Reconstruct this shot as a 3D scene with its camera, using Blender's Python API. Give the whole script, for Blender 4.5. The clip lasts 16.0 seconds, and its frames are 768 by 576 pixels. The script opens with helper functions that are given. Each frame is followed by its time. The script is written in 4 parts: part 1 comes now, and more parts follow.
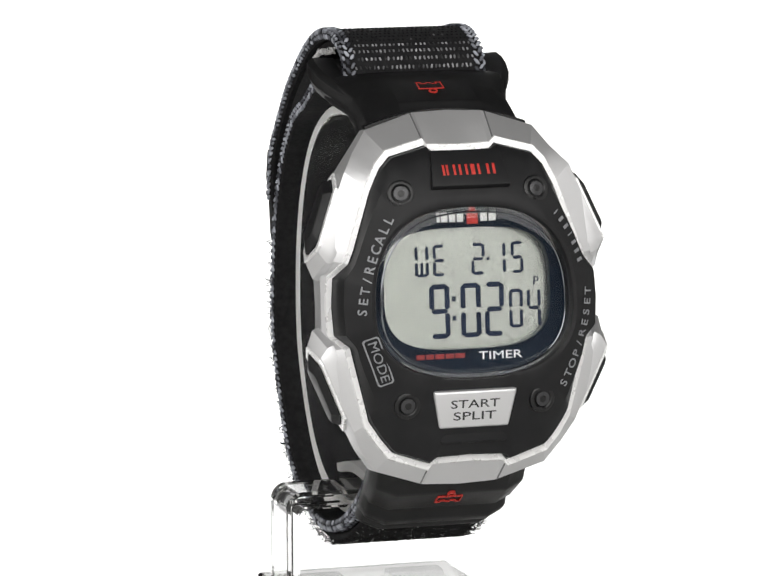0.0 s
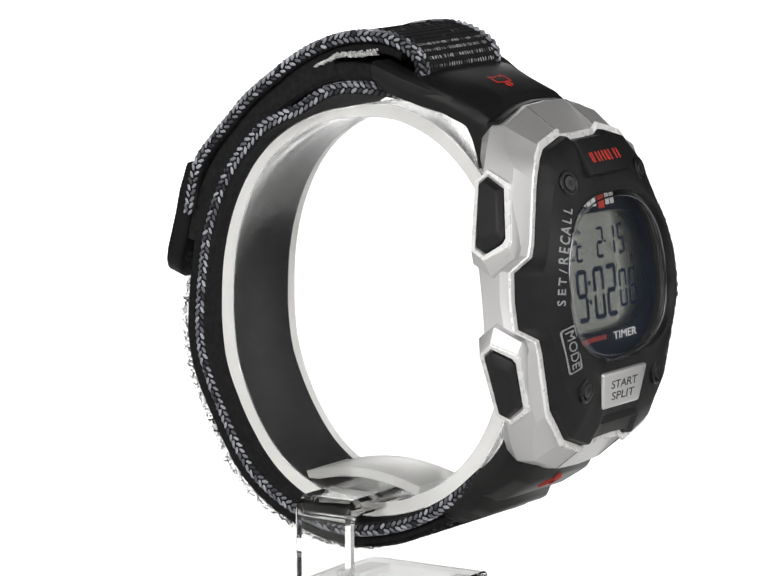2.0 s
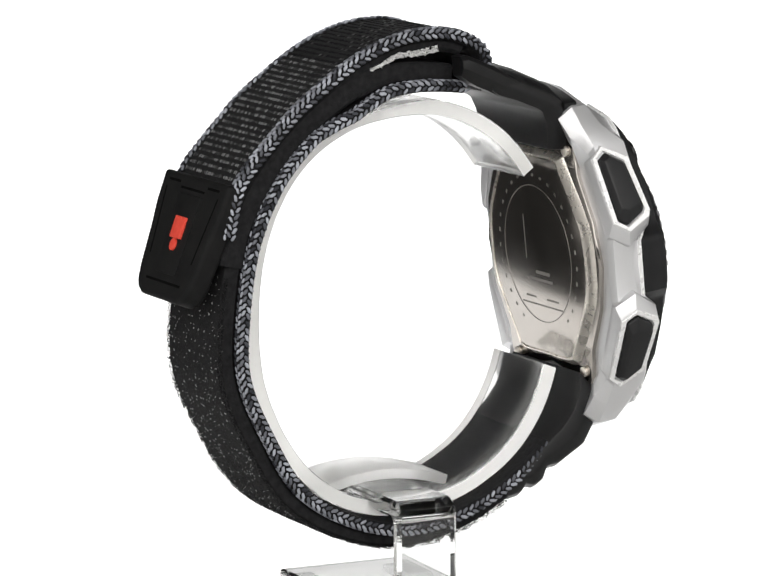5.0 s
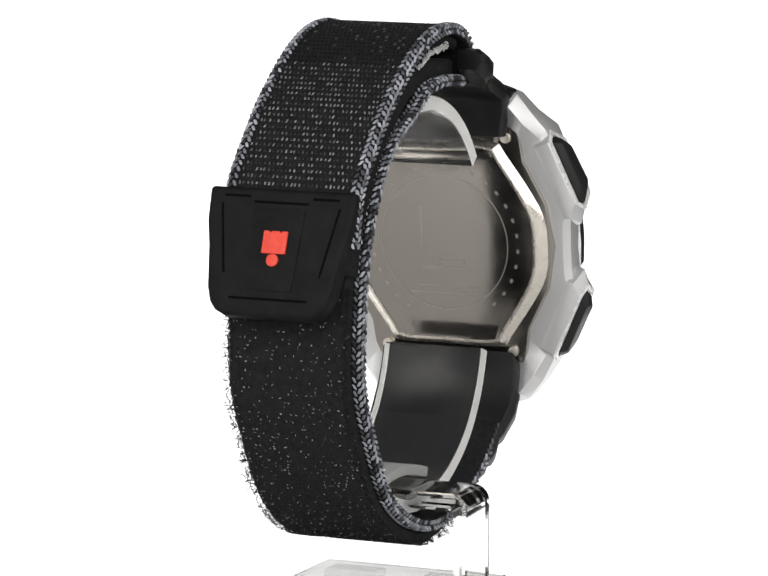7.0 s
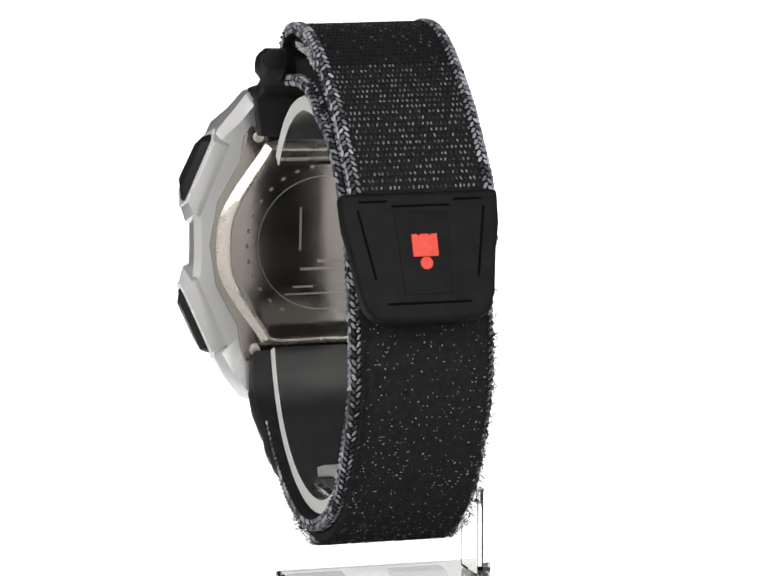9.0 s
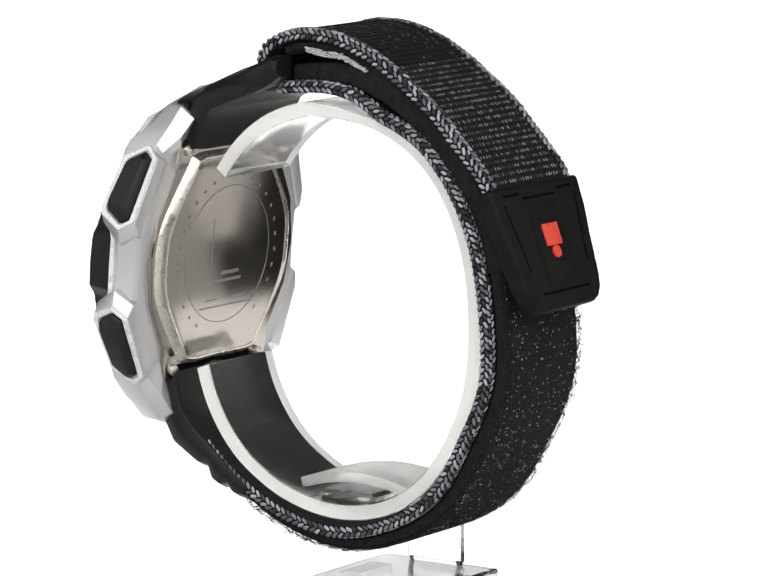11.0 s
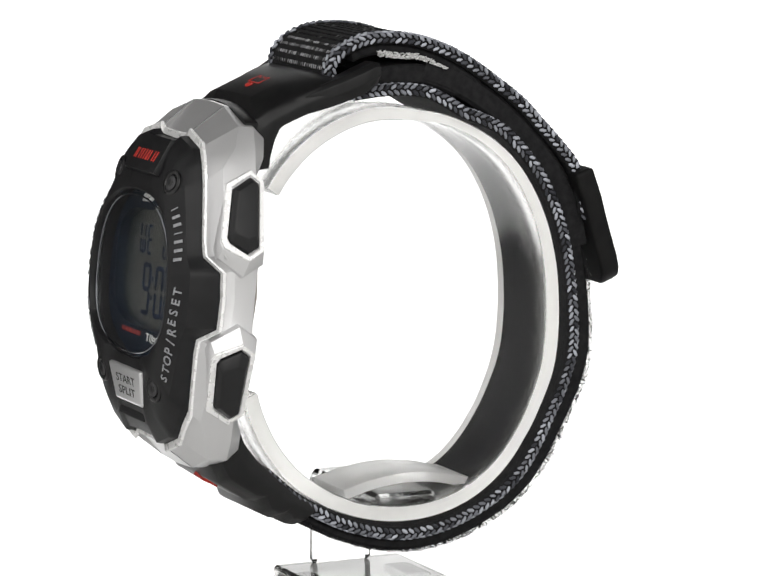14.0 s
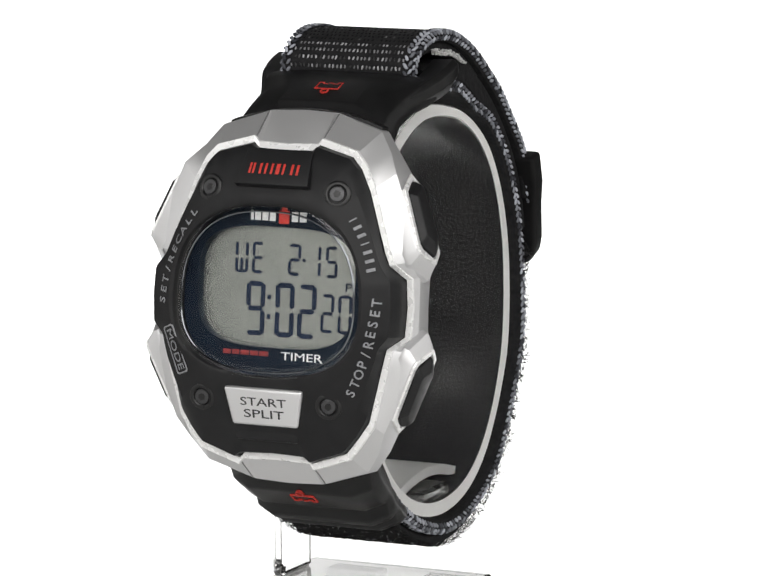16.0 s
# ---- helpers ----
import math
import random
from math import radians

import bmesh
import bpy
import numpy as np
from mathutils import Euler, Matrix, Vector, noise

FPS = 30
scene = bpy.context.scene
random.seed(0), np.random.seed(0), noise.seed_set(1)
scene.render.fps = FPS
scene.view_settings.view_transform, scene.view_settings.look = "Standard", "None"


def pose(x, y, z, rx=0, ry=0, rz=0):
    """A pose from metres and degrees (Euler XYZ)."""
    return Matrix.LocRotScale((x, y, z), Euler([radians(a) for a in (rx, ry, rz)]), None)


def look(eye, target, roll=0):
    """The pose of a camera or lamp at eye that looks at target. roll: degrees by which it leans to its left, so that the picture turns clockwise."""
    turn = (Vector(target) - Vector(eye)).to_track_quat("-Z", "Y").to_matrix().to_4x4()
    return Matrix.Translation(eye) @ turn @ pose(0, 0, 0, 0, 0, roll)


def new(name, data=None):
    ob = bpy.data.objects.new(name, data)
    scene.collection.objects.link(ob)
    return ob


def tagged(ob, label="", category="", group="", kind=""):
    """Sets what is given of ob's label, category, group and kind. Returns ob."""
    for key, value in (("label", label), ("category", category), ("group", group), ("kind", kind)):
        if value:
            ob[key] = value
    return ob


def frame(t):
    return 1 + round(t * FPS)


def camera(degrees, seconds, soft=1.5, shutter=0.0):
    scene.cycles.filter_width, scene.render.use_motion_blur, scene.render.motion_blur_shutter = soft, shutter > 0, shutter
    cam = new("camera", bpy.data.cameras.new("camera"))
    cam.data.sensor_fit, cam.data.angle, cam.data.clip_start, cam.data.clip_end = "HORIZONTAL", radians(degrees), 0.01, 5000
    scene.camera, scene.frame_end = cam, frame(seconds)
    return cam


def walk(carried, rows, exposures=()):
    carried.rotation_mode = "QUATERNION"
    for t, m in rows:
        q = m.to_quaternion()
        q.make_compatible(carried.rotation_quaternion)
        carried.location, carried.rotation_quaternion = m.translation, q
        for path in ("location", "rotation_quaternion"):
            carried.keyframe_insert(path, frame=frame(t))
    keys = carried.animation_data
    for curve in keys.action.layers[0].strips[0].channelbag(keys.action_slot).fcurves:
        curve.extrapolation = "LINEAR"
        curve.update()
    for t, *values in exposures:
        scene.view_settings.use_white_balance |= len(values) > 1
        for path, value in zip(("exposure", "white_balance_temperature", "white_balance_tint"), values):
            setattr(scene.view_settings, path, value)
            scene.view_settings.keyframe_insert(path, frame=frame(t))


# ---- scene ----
# camera: fixed, a long lens looking slightly down at the turning watch
ROLL = -0.136
LIFT = 0.073                      # height of the watch's reference point over the table
cam = camera(10.106, 16.0, soft=1.5)
EYE = (0.0, -0.57855, 0.05987 + LIFT)
AIM = (0.000525, 0.0, 0.05987 + LIFT - 0.0883)
walk(cam, [(0, look(EYE, AIM, ROLL)), (16, look(EYE, AIM, ROLL))])


def turn_at(t):
    """Turntable angle in degrees at t seconds."""
    u = (t - 8) / 8
    return TURN_MID + 159.057 * u + 0.3055 * u * u - 0.1967 * u ** 3


TURN_MID = 175.51

# ---- light: self-glowing white studio sweep, softboxes on both sides, one over the camera ----
world = bpy.data.worlds.new("studio")
scene.world = world
world.use_nodes = True
wbg = world.node_tree.nodes["Background"]
wbg.inputs["Color"].default_value = (1.0, 0.99, 0.97, 1)
wbg.inputs["Strength"].default_value = 0.17


def softbox(name, at, to, w, h, watts):
    d = bpy.data.lights.new(name, "AREA")
    d.shape, d.size, d.size_y, d.energy = "RECTANGLE", w, h, watts
    d.color = (1.0, 0.985, 0.96)
    ob = new(name, d)
    ob.matrix_world = look(at, to)
    return ob


MID = (0, 0, 0.045)
softbox("softbox_left", (-1.25, -0.095, 0.40), (0, -0.095, 0.045), 1.25, 1.5, 4.6)
softbox("softbox_right", (1.25, -0.095, 0.40), (0, -0.095, 0.045), 1.25, 1.5, 4.6)
softbox("softbox_front", (0.0, -1.0, 0.63), MID, 2.4, 0.95, 18.5)


# ---- materials ----
class Mat:
    """A node material; n() adds a node and l() links two sockets."""

    def __init__(self, name, base=(0.5, 0.5, 0.5), rough=0.5, metal=0.0, spec=0.5):
        self.m = bpy.data.materials.new(name)
        self.m.use_nodes = True
        self.t = self.m.node_tree
        self.b = self.t.nodes["Principled BSDF"]
        self.b.inputs["Base Color"].default_value = (*base, 1)
        self.b.inputs["Roughness"].default_value = rough
        self.b.inputs["Metallic"].default_value = metal
        self.b.inputs["Specular IOR Level"].default_value = spec

    def n(self, kind, **ins):
        nd = self.t.nodes.new(kind)
        for k, v in ins.items():
            nd.inputs[k.replace("_", " ")].default_value = v
        return nd

    def l(self, a, b):
        self.t.links.new(a, b)

    def coords(self):
        return self.n("ShaderNodeTexCoord").outputs["Object"]

    def grain(self, scale, low, high, detail=4.0, to="Base Color"):
        """Noise between two colours (or two numbers)."""
        nz = self.n("ShaderNodeTexNoise", Scale=scale, Detail=detail)
        self.l(self.coords(), nz.inputs["Vector"])
        rp = self.n("ShaderNodeValToRGB")
        rp.color_ramp.elements[0].position, rp.color_ramp.elements[1].position = 0.3, 0.7
        c = (lambda q: (*q, 1)) if isinstance(low, tuple) else (lambda q: (q, q, q, 1))
        rp.color_ramp.elements[0].color, rp.color_ramp.elements[1].color = c(low), c(high)
        self.l(nz.outputs["Fac"], rp.inputs["Fac"])
        self.l(rp.outputs["Color"], self.b.inputs[to])
        return self

    def bump(self, scale, strength, dist=0.0001, detail=3.0):
        nz = self.n("ShaderNodeTexNoise", Scale=scale, Detail=detail)
        self.l(self.coords(), nz.inputs["Vector"])
        bp = self.n("ShaderNodeBump", Strength=strength, Distance=dist)
        self.l(nz.outputs["Fac"], bp.inputs["Height"])
        self.l(bp.outputs["Normal"], self.b.inputs["Normal"])
        return self

    def by_piece(self, low, high, start=0.0):
        """Colour that varies from piece to piece of a joined mesh."""
        g = self.n("ShaderNodeNewGeometry")
        rp = self.n("ShaderNodeValToRGB")
        rp.color_ramp.elements[0].color, rp.color_ramp.elements[1].color = (*low, 1), (*high, 1)
        rp.color_ramp.elements[0].position = start
        self.l(g.outputs["Random Per Island"], rp.inputs["Fac"])
        self.l(rp.outputs["Color"], self.b.inputs["Base Color"])
        return self


SILVER = Mat("silver_paint", (0.73, 0.73, 0.74), 0.42, 0.75).grain(900, 0.40, 0.44, to="Roughness").bump(9000, 0.12, 0.00004).m
# near-white, barely metallic base carries the shine of the silver edges
POLISHED = Mat("edge_shine_white", (0.92, 0.92, 0.92), 0.28, 0.25).grain(700, 0.24, 0.32, to="Roughness").m
BUTTON_SILVER = Mat("button_silver", (0.76, 0.76, 0.77), 0.40, 0.75).grain(900, 0.32, 0.42, to="Roughness").bump(7000, 0.10, 0.00004).m
RESIN = Mat("black_resin", (0.009, 0.009, 0.010), 0.45, 0, 0.3).grain(260, (0.007, 0.007, 0.008), (0.011, 0.011, 0.012)).bump(14000, 0.25, 0.00003).m
RUBBER = Mat("black_rubber", (0.006, 0.006, 0.006), 0.6, 0, 0.16).grain(350, (0.0045, 0.0045, 0.005), (0.009, 0.009, 0.009)).bump(9000, 0.3, 0.00004).m
LUG_RESIN = Mat("strap_resin", (0.008, 0.008, 0.0085), 0.42, 0, 0.3).grain(260, (0.005, 0.005, 0.0055), (0.010, 0.010, 0.0105)).bump(9000, 0.3, 0.00004).m
SEAM = Mat("seam_grey", (0.22, 0.22, 0.225), 0.5, 0.5).grain(900, 0.45, 0.55, to="Roughness").m
PUSHER = Mat("pusher_resin", (0.011, 0.011, 0.012), 0.38, 0, 0.35).grain(500, 0.34, 0.5, to="Roughness").m
SCREW = Mat("dark_steel", (0.07, 0.07, 0.073), 0.3, 0.7).grain(900, 0.25, 0.4, to="Roughness").m
LENS_HIGHLIGHT = Mat("lens_highlight", (0.22, 0.23, 0.25), 0.15, 1.0).grain(500, 0.1, 0.2, to="Roughness").m
# black paints the shade of screw recesses that are not cut
RECESS_SHADE = Mat("screw_recess_shade", (0.005, 0.005, 0.0055), 0.35).grain(900, 0.25, 0.4, to="Roughness").m
# black that stands in for the shade down in the tab's grooves
GROOVE_SHADE = Mat("groove_shade_black", (0.003, 0.003, 0.003), 0.9, 0, 0.05).grain(900, (0.0025, 0.0025, 0.0025), (0.004, 0.004, 0.004)).m
NAVY = Mat("lens_border", (0.006, 0.011, 0.020), 0.5, 0, 0.12).grain(600, (0.005, 0.009, 0.017), (0.007, 0.013, 0.023)).m
LCD = Mat("lcd_panel", (0.60, 0.615, 0.575), 0.27, 1.0, 0.3).grain(400, (0.58, 0.595, 0.555), (0.62, 0.635, 0.595)).m
LCD_INK = Mat("lcd_segment", (0.008, 0.014, 0.035), 0.5, 0, 0.2).grain(900, (0.006, 0.012, 0.03), (0.010, 0.018, 0.04)).m
WHITE_INK = Mat("white_print", (0.8, 0.8, 0.8), 0.5).grain(2500, (0.7, 0.7, 0.7), (0.85, 0.85, 0.85)).m
GREY_INK = Mat("grey_print", (0.26, 0.265, 0.28), 0.5).grain(2500, (0.20, 0.205, 0.22), (0.34, 0.345, 0.36)).m
DARK_INK = Mat("dark_print", (0.03, 0.03, 0.032), 0.5).grain(2500, (0.02, 0.02, 0.022), (0.045, 0.045, 0.045)).m
RED_INK = Mat("red_print", (0.55, 0.03, 0.02), 0.5).grain(2500, (0.42, 0.02, 0.015), (0.65, 0.045, 0.03)).m
DIM_RED = Mat("dark_red_print", (0.22, 0.016, 0.014), 0.5).grain(2500, (0.15, 0.010, 0.010), (0.27, 0.020, 0.018)).m
RED_RUBBER = Mat("red_rubber", (0.85, 0.07, 0.04), 0.5).grain(900, (0.78, 0.055, 0.03), (0.9, 0.085, 0.05)).m
STEEL = Mat("brushed_steel", (0.42, 0.39, 0.36), 0.15, 1.0).grain(300, 0.12, 0.18, to="Roughness").m
STEEL_RIM = Mat("polished_steel", (0.84, 0.79, 0.72), 0.28, 0.85).grain(500, 0.22, 0.34, to="Roughness").m
ENGRAVED = Mat("engraving", (0.46, 0.43, 0.40), 0.32, 1.0).grain(1500, 0.28, 0.36, to="Roughness").m
WEB = Mat("black_webbing", (0.008, 0.008, 0.009), 0.85, 0, 0.25).grain(1200, (0.005, 0.005, 0.006), (0.014, 0.014, 0.015)).bump(2600, 0.5, 0.00015).m
# its rare greyer fibres put glints of the black pile into colour
PILE = Mat("black_pile", (0.007, 0.007, 0.008), 0.7, 0, 0.4).by_piece((0.005, 0.005, 0.006), (0.12, 0.12, 0.12), 0.97).m
THREAD = Mat("grey_thread", (0.2, 0.21, 0.24), 0.6).by_piece((0.02, 0.022, 0.03), (0.48, 0.50, 0.56), 0.1).m
# paler pieces paint in the black nylon's glints, most at the front fold
WEAVE = Mat("weave_thread", (0.02, 0.02, 0.02), 0.5).by_piece((0.006, 0.006, 0.007), (0.40, 0.40, 0.42), 0.15).m
WEAVE_DARK = Mat("dark_weave_thread", (0.01, 0.01, 0.01), 0.8, 0, 0.15).by_piece((0.004, 0.004, 0.005), (0.12, 0.12, 0.122), 0.85).m
WEAVE_RIB = Mat("rib_thread", (0.02, 0.02, 0.02), 0.5).by_piece((0.005, 0.005, 0.006), (0.26, 0.26, 0.265), 0.3).m
# pale colour for glints on the pile
SPECK = Mat("pile_glint_speck", (0.4, 0.4, 0.4), 0.5).by_piece((0.15, 0.15, 0.15), (0.6, 0.6, 0.6)).m

# near-white, for the glint on the black hook layer
HOOK_GLINT = Mat("hook_glint_paint", (0.8, 0.8, 0.8), 0.3).by_piece((0.45, 0.45, 0.45), (0.85, 0.85, 0.85)).m


def clear_material(name, tint, rough, ior):
    m = Mat(name, tint, rough, 0, 0.5)
    m.b.inputs["Transmission Weight"].default_value = 1.0
    m.b.inputs["IOR"].default_value = ior
    return m


ACRYLIC = clear_material("clear_acrylic", (0.955, 0.96, 0.955), 0.02, 1.49).grain(200, 0.015, 0.05, to="Roughness").m
CUFF = clear_material("clear_cuff", (0.985, 0.985, 0.98), 0.16, 1.2).grain(60, 0.13, 0.19, to="Roughness").m
FROSTED = clear_material("frosted_acrylic_edge", (0.98, 0.98, 0.97), 0.5, 1.25).grain(900, (0.95, 0.95, 0.94), (0.99, 0.99, 0.98))
FROSTED.b.inputs["Transmission Weight"].default_value = 0.65
FROSTED = FROSTED.m
BRIDGE = clear_material("milky_acrylic", (0.97, 0.97, 0.96), 0.35, 1.16).grain(120, 0.3, 0.4, to="Roughness")
BRIDGE.b.inputs["Transmission Weight"].default_value = 0.72
BRIDGE = BRIDGE.m
CRYSTAL = clear_material("lens_glass", (0.97, 0.98, 0.98), 0.02, 1.49).grain(150, 0.01, 0.03, to="Roughness").m

SWEEP = Mat("glowing_white_sweep", (0.88, 0.88, 0.87), 0.6).grain(40, (0.86, 0.86, 0.85), (0.9, 0.9, 0.89))
# emission stands in for the strong light that whitens the paper
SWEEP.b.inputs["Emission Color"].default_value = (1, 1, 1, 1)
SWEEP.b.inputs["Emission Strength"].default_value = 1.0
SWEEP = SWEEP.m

# dark enough that the added, unseen room stays dim in reflections
ROOM = Mat("wall_paint", (0.22, 0.22, 0.22), 0.8).grain(3, (0.20, 0.20, 0.20), (0.24, 0.24, 0.24)).bump(60, 0.1, 0.002).m
TABLE = Mat("table_top", (0.84, 0.84, 0.83), 0.6).grain(60, (0.82, 0.82, 0.81), (0.86, 0.86, 0.85)).bump(900, 0.1, 0.0003).m

MM = 0.001


# ---- mesh helpers: everything below is drawn in millimetres ----
def soften(bm, angle=38):
    """Smooth shading that keeps edges sharper than the angle."""
    bmesh.ops.recalc_face_normals(bm, faces=bm.faces)
    for f in bm.faces:
        f.smooth = True
    for e in bm.edges:
        e.smooth = len(e.link_faces) == 2 and e.calc_face_angle(0) < radians(angle)


def to_mesh(name, bm, material, angle=38):
    soften(bm, angle)
    bmesh.ops.scale(bm, vec=(MM, MM, MM), verts=bm.verts)
    me = bpy.data.meshes.new(name)
    bm.to_mesh(me)
    bm.free()
    me.materials.append(material)
    return me


def part(name, bm, material, parent, label="", angle=38, kind=""):
    """Links a bmesh (or a shared mesh) as one mesh object under a thing or a part."""
    me = bm if isinstance(bm, bpy.types.Mesh) else to_mesh(name, bm, material, angle)
    ob = new(name, me)
    ob.parent = parent
    return tagged(ob, label, kind=kind)


def loft(bm, loops, cap_first=True, cap_last=True, closed=True):
    """Skins a row of loops that have equal numbers of points."""
    rows = [[bm.verts.new(p) for p in lp] for lp in loops]
    n = len(rows[0])
    for a, b in zip(rows, rows[1:]):
        for i in range(n if closed else n - 1):
            j = (i + 1) % n
            bm.faces.new((a[i], a[j], b[j], b[i]))
    if cap_first:
        bm.faces.new(rows[0][::-1])
    if cap_last:
        bm.faces.new(rows[-1])
    return rows


def bevelled(bm, width, segments=2, angle=30):
    bm.normal_update()
    ed = [e for e in bm.edges if len(e.link_faces) == 2 and e.calc_face_angle(0) > radians(angle)]
    bmesh.ops.bevel(bm, geom=ed, offset=width, segments=segments, profile=0.6, affect="EDGES", clamp_overlap=True)
    return bm


def prism(points, low, high, m=None, bevel=0.0, segments=2):
    """An outline in the plane of the first two axes, from low to high along the third."""
    bm = bmesh.new()
    loft(bm, [[(x, y, low) for x, y in points], [(x, y, high) for x, y in points]])
    bmesh.ops.recalc_face_normals(bm, faces=bm.faces)
    if bevel:
        bevelled(bm, bevel, segments)
    if m is not None:
        bmesh.ops.transform(bm, matrix=m, verts=bm.verts)
    return bm


def box(x0, x1, y0, y1, z0, z1, bevel=0.3, segments=2, m=None):
    return prism([(x0, y0), (x1, y0), (x1, y1), (x0, y1)], z0, z1, m, bevel, segments)


def merge(*bms):
    """Joins bmeshes into the first."""
    out = bms[0]
    for b in bms[1:]:
        me = bpy.data.meshes.new("tmp")
        b.to_mesh(me)
        out.from_mesh(me)
        b.free()
        bpy.data.meshes.remove(me)
    return out


def ngon(r, n, cx=0.0, cy=0.0, turn=0.0, ry=None):
    return [(cx + r * math.cos(turn + math.tau * i / n), cy + (ry or r) * math.sin(turn + math.tau * i / n)) for i in range(n)]


def spline(pts, n):
    """Catmull-Rom curve through the points, n evenly spaced samples."""
    p = [np.array(q, float) for q in pts]
    p = [2 * p[0] - p[1]] + p + [2 * p[-1] - p[-2]]
    dense = []
    for i in range(1, len(p) - 2):
        for k in range(24):
            t = k / 24
            dense.append(0.5 * (2 * p[i] + (p[i + 1] - p[i - 1]) * t + (2 * p[i - 1] - 5 * p[i] + 4 * p[i + 1] - p[i + 2]) * t * t
                                + (3 * p[i] - p[i - 1] - 3 * p[i + 1] + p[i + 2]) * t ** 3))
    dense.append(p[-2])
    dense = np.array(dense)
    s = np.concatenate([[0], np.cumsum(np.linalg.norm(np.diff(dense, axis=0), axis=1))])
    at = np.linspace(0, s[-1], n)
    return np.stack([np.interp(at, s, dense[:, k]) for k in range(dense.shape[1])], 1), s[-1]


def normals(path):
    """Unit left-hand normals of a path in a plane."""
    d = np.gradient(path, axis=0)
    d /= np.linalg.norm(d, axis=1)[:, None]
    return np.stack([-d[:, 1], d[:, 0]], 1), d


def lettering(text, size, depth, bold=0.0):
    """Built-in font as a bmesh lying in the plane, centred on its place."""
    cu = bpy.data.curves.new("letters", "FONT")
    cu.body, cu.size, cu.align_x, cu.align_y, cu.extrude = text, size, "CENTER", "CENTER", depth
    cu.resolution_u = 3
    cu.offset = bold * size
    ob = new("letters", cu)
    bpy.context.view_layer.update()
    me = bpy.data.meshes.new_from_object(ob.evaluated_get(bpy.context.evaluated_depsgraph_get()))
    bm = bmesh.new()
    bm.from_mesh(me)
    bpy.data.objects.remove(ob)
    bpy.data.curves.remove(cu)
    bpy.data.meshes.remove(me)
    return bm


def fitted(bm, wide, high):
    """Stretches lettering to a width and a height about its place."""
    xs, ys = [v.co.x for v in bm.verts], [v.co.y for v in bm.verts]
    mx, my = (min(xs) + max(xs)) / 2, (min(ys) + max(ys)) / 2
    for v in bm.verts:
        v.co.x, v.co.y = (v.co.x - mx) * wide / (max(xs) - min(xs)), (v.co.y - my) * high / (max(ys) - min(ys))
    return bm


def placed(bm, x, y, z, turn=0.0, wide=1.0):
    bmesh.ops.transform(bm, matrix=pose(x, y, z, 0, 0, turn) @ Matrix.Diagonal((wide, 1, 1, 1)), verts=bm.verts)
    return bm


# ---- setting: white sweep under and behind the watch ----
def build_sweep():
    prof = [(0.02, 0.0006), (0.5, 0.0006)] + [(0.5 + 0.5 * math.sin(a), 0.5 - 0.5 * math.cos(a)) for a in np.linspace(0.1, math.pi / 2, 12)] + [(1.0, 0.8)]
    bm = bmesh.new()
    loft(bm, [[(x * (0.074 + 0.07 * y), y, z) for y, z in prof] for x in (-1, 1)], False, False, closed=False)
    for f in bm.faces:
        f.smooth = True
    bmesh.ops.recalc_face_normals(bm, faces=bm.faces)
    me = bpy.data.meshes.new("backdrop")
    bm.to_mesh(me)
    bm.free()
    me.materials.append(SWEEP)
    tagged(new("backdrop", me), "seamless plain white paper sweep that glows by itself", "backdrop", kind="structure")


build_sweep()


def build_table():
    # added out of view; pale top and back edge are set for the reflections
    bm = bmesh.new()
    loft(bm, [[(x, y, z) for x, y in ((-0.6, -0.9), (0.6, -0.9), (0.6, 0.05), (-0.6, 0.05))] for z in (-0.02, 0.0)])
    me = bpy.data.meshes.new("table")
    bmesh.ops.recalc_face_normals(bm, faces=bm.faces)
    bm.to_mesh(me)
    bm.free()
    me.materials.append(TABLE)
    tagged(new("table", me), "plain white table top, added unseen under the stand", "table", kind="structure")


build_table()


def build_room():
    """Plain unseen studio room, added round the set to shape bounced light, each face a slab of its own."""
    def slab(name, label, x0, x1, y0, y1, z0, z1):
        bm = bmesh.new()
        loft(bm, [[(x0, y0, z), (x1, y0, z), (x1, y1, z), (x0, y1, z)] for z in (z0, z1)])
        bmesh.ops.recalc_face_normals(bm, faces=bm.faces)
        me = bpy.data.meshes.new(name)
        bm.to_mesh(me)
        bm.free()
        me.materials.append(ROOM)
        tagged(new(name, me), label, name.split("_")[0], kind="structure")
    paint = "plain painted studio wall, added out of view"
    slab("wall_north", paint, -2.2, 2.2, 2.0, 2.1, -0.75, 2.0)
    slab("wall_south", paint, -2.2, 2.2, -2.1, -2.0, -0.75, 2.0)
    slab("wall_east", paint, 2.2, 2.3, -2.1, 2.1, -0.75, 2.0)
    slab("wall_west", paint, -2.3, -2.2, -2.1, 2.1, -0.75, 2.0)
    slab("ceiling", "plain painted studio ceiling, added out of view", -2.3, 2.3, -2.1, 2.1, 2.0, 2.1)
    slab("floor", "plain grey studio floor, added out of view", -2.3, 2.3, -2.1, 2.1, -0.85, -0.75)


build_room()

# ---- the watch ----
TILT = 5.785
CX = 1.3                                          # the watch sits a little beside the turning axis
CASE = pose(CX, -35.63, -24.44, 90 - TILT, 0, 0)  # case space: across, up the face, out of the face


def thing_at_axis(name, label, category):
    ob = new(name)
    ob.location = (0, 0, LIFT)
    ob.empty_display_size = 0.01
    return tagged(ob, label, category)


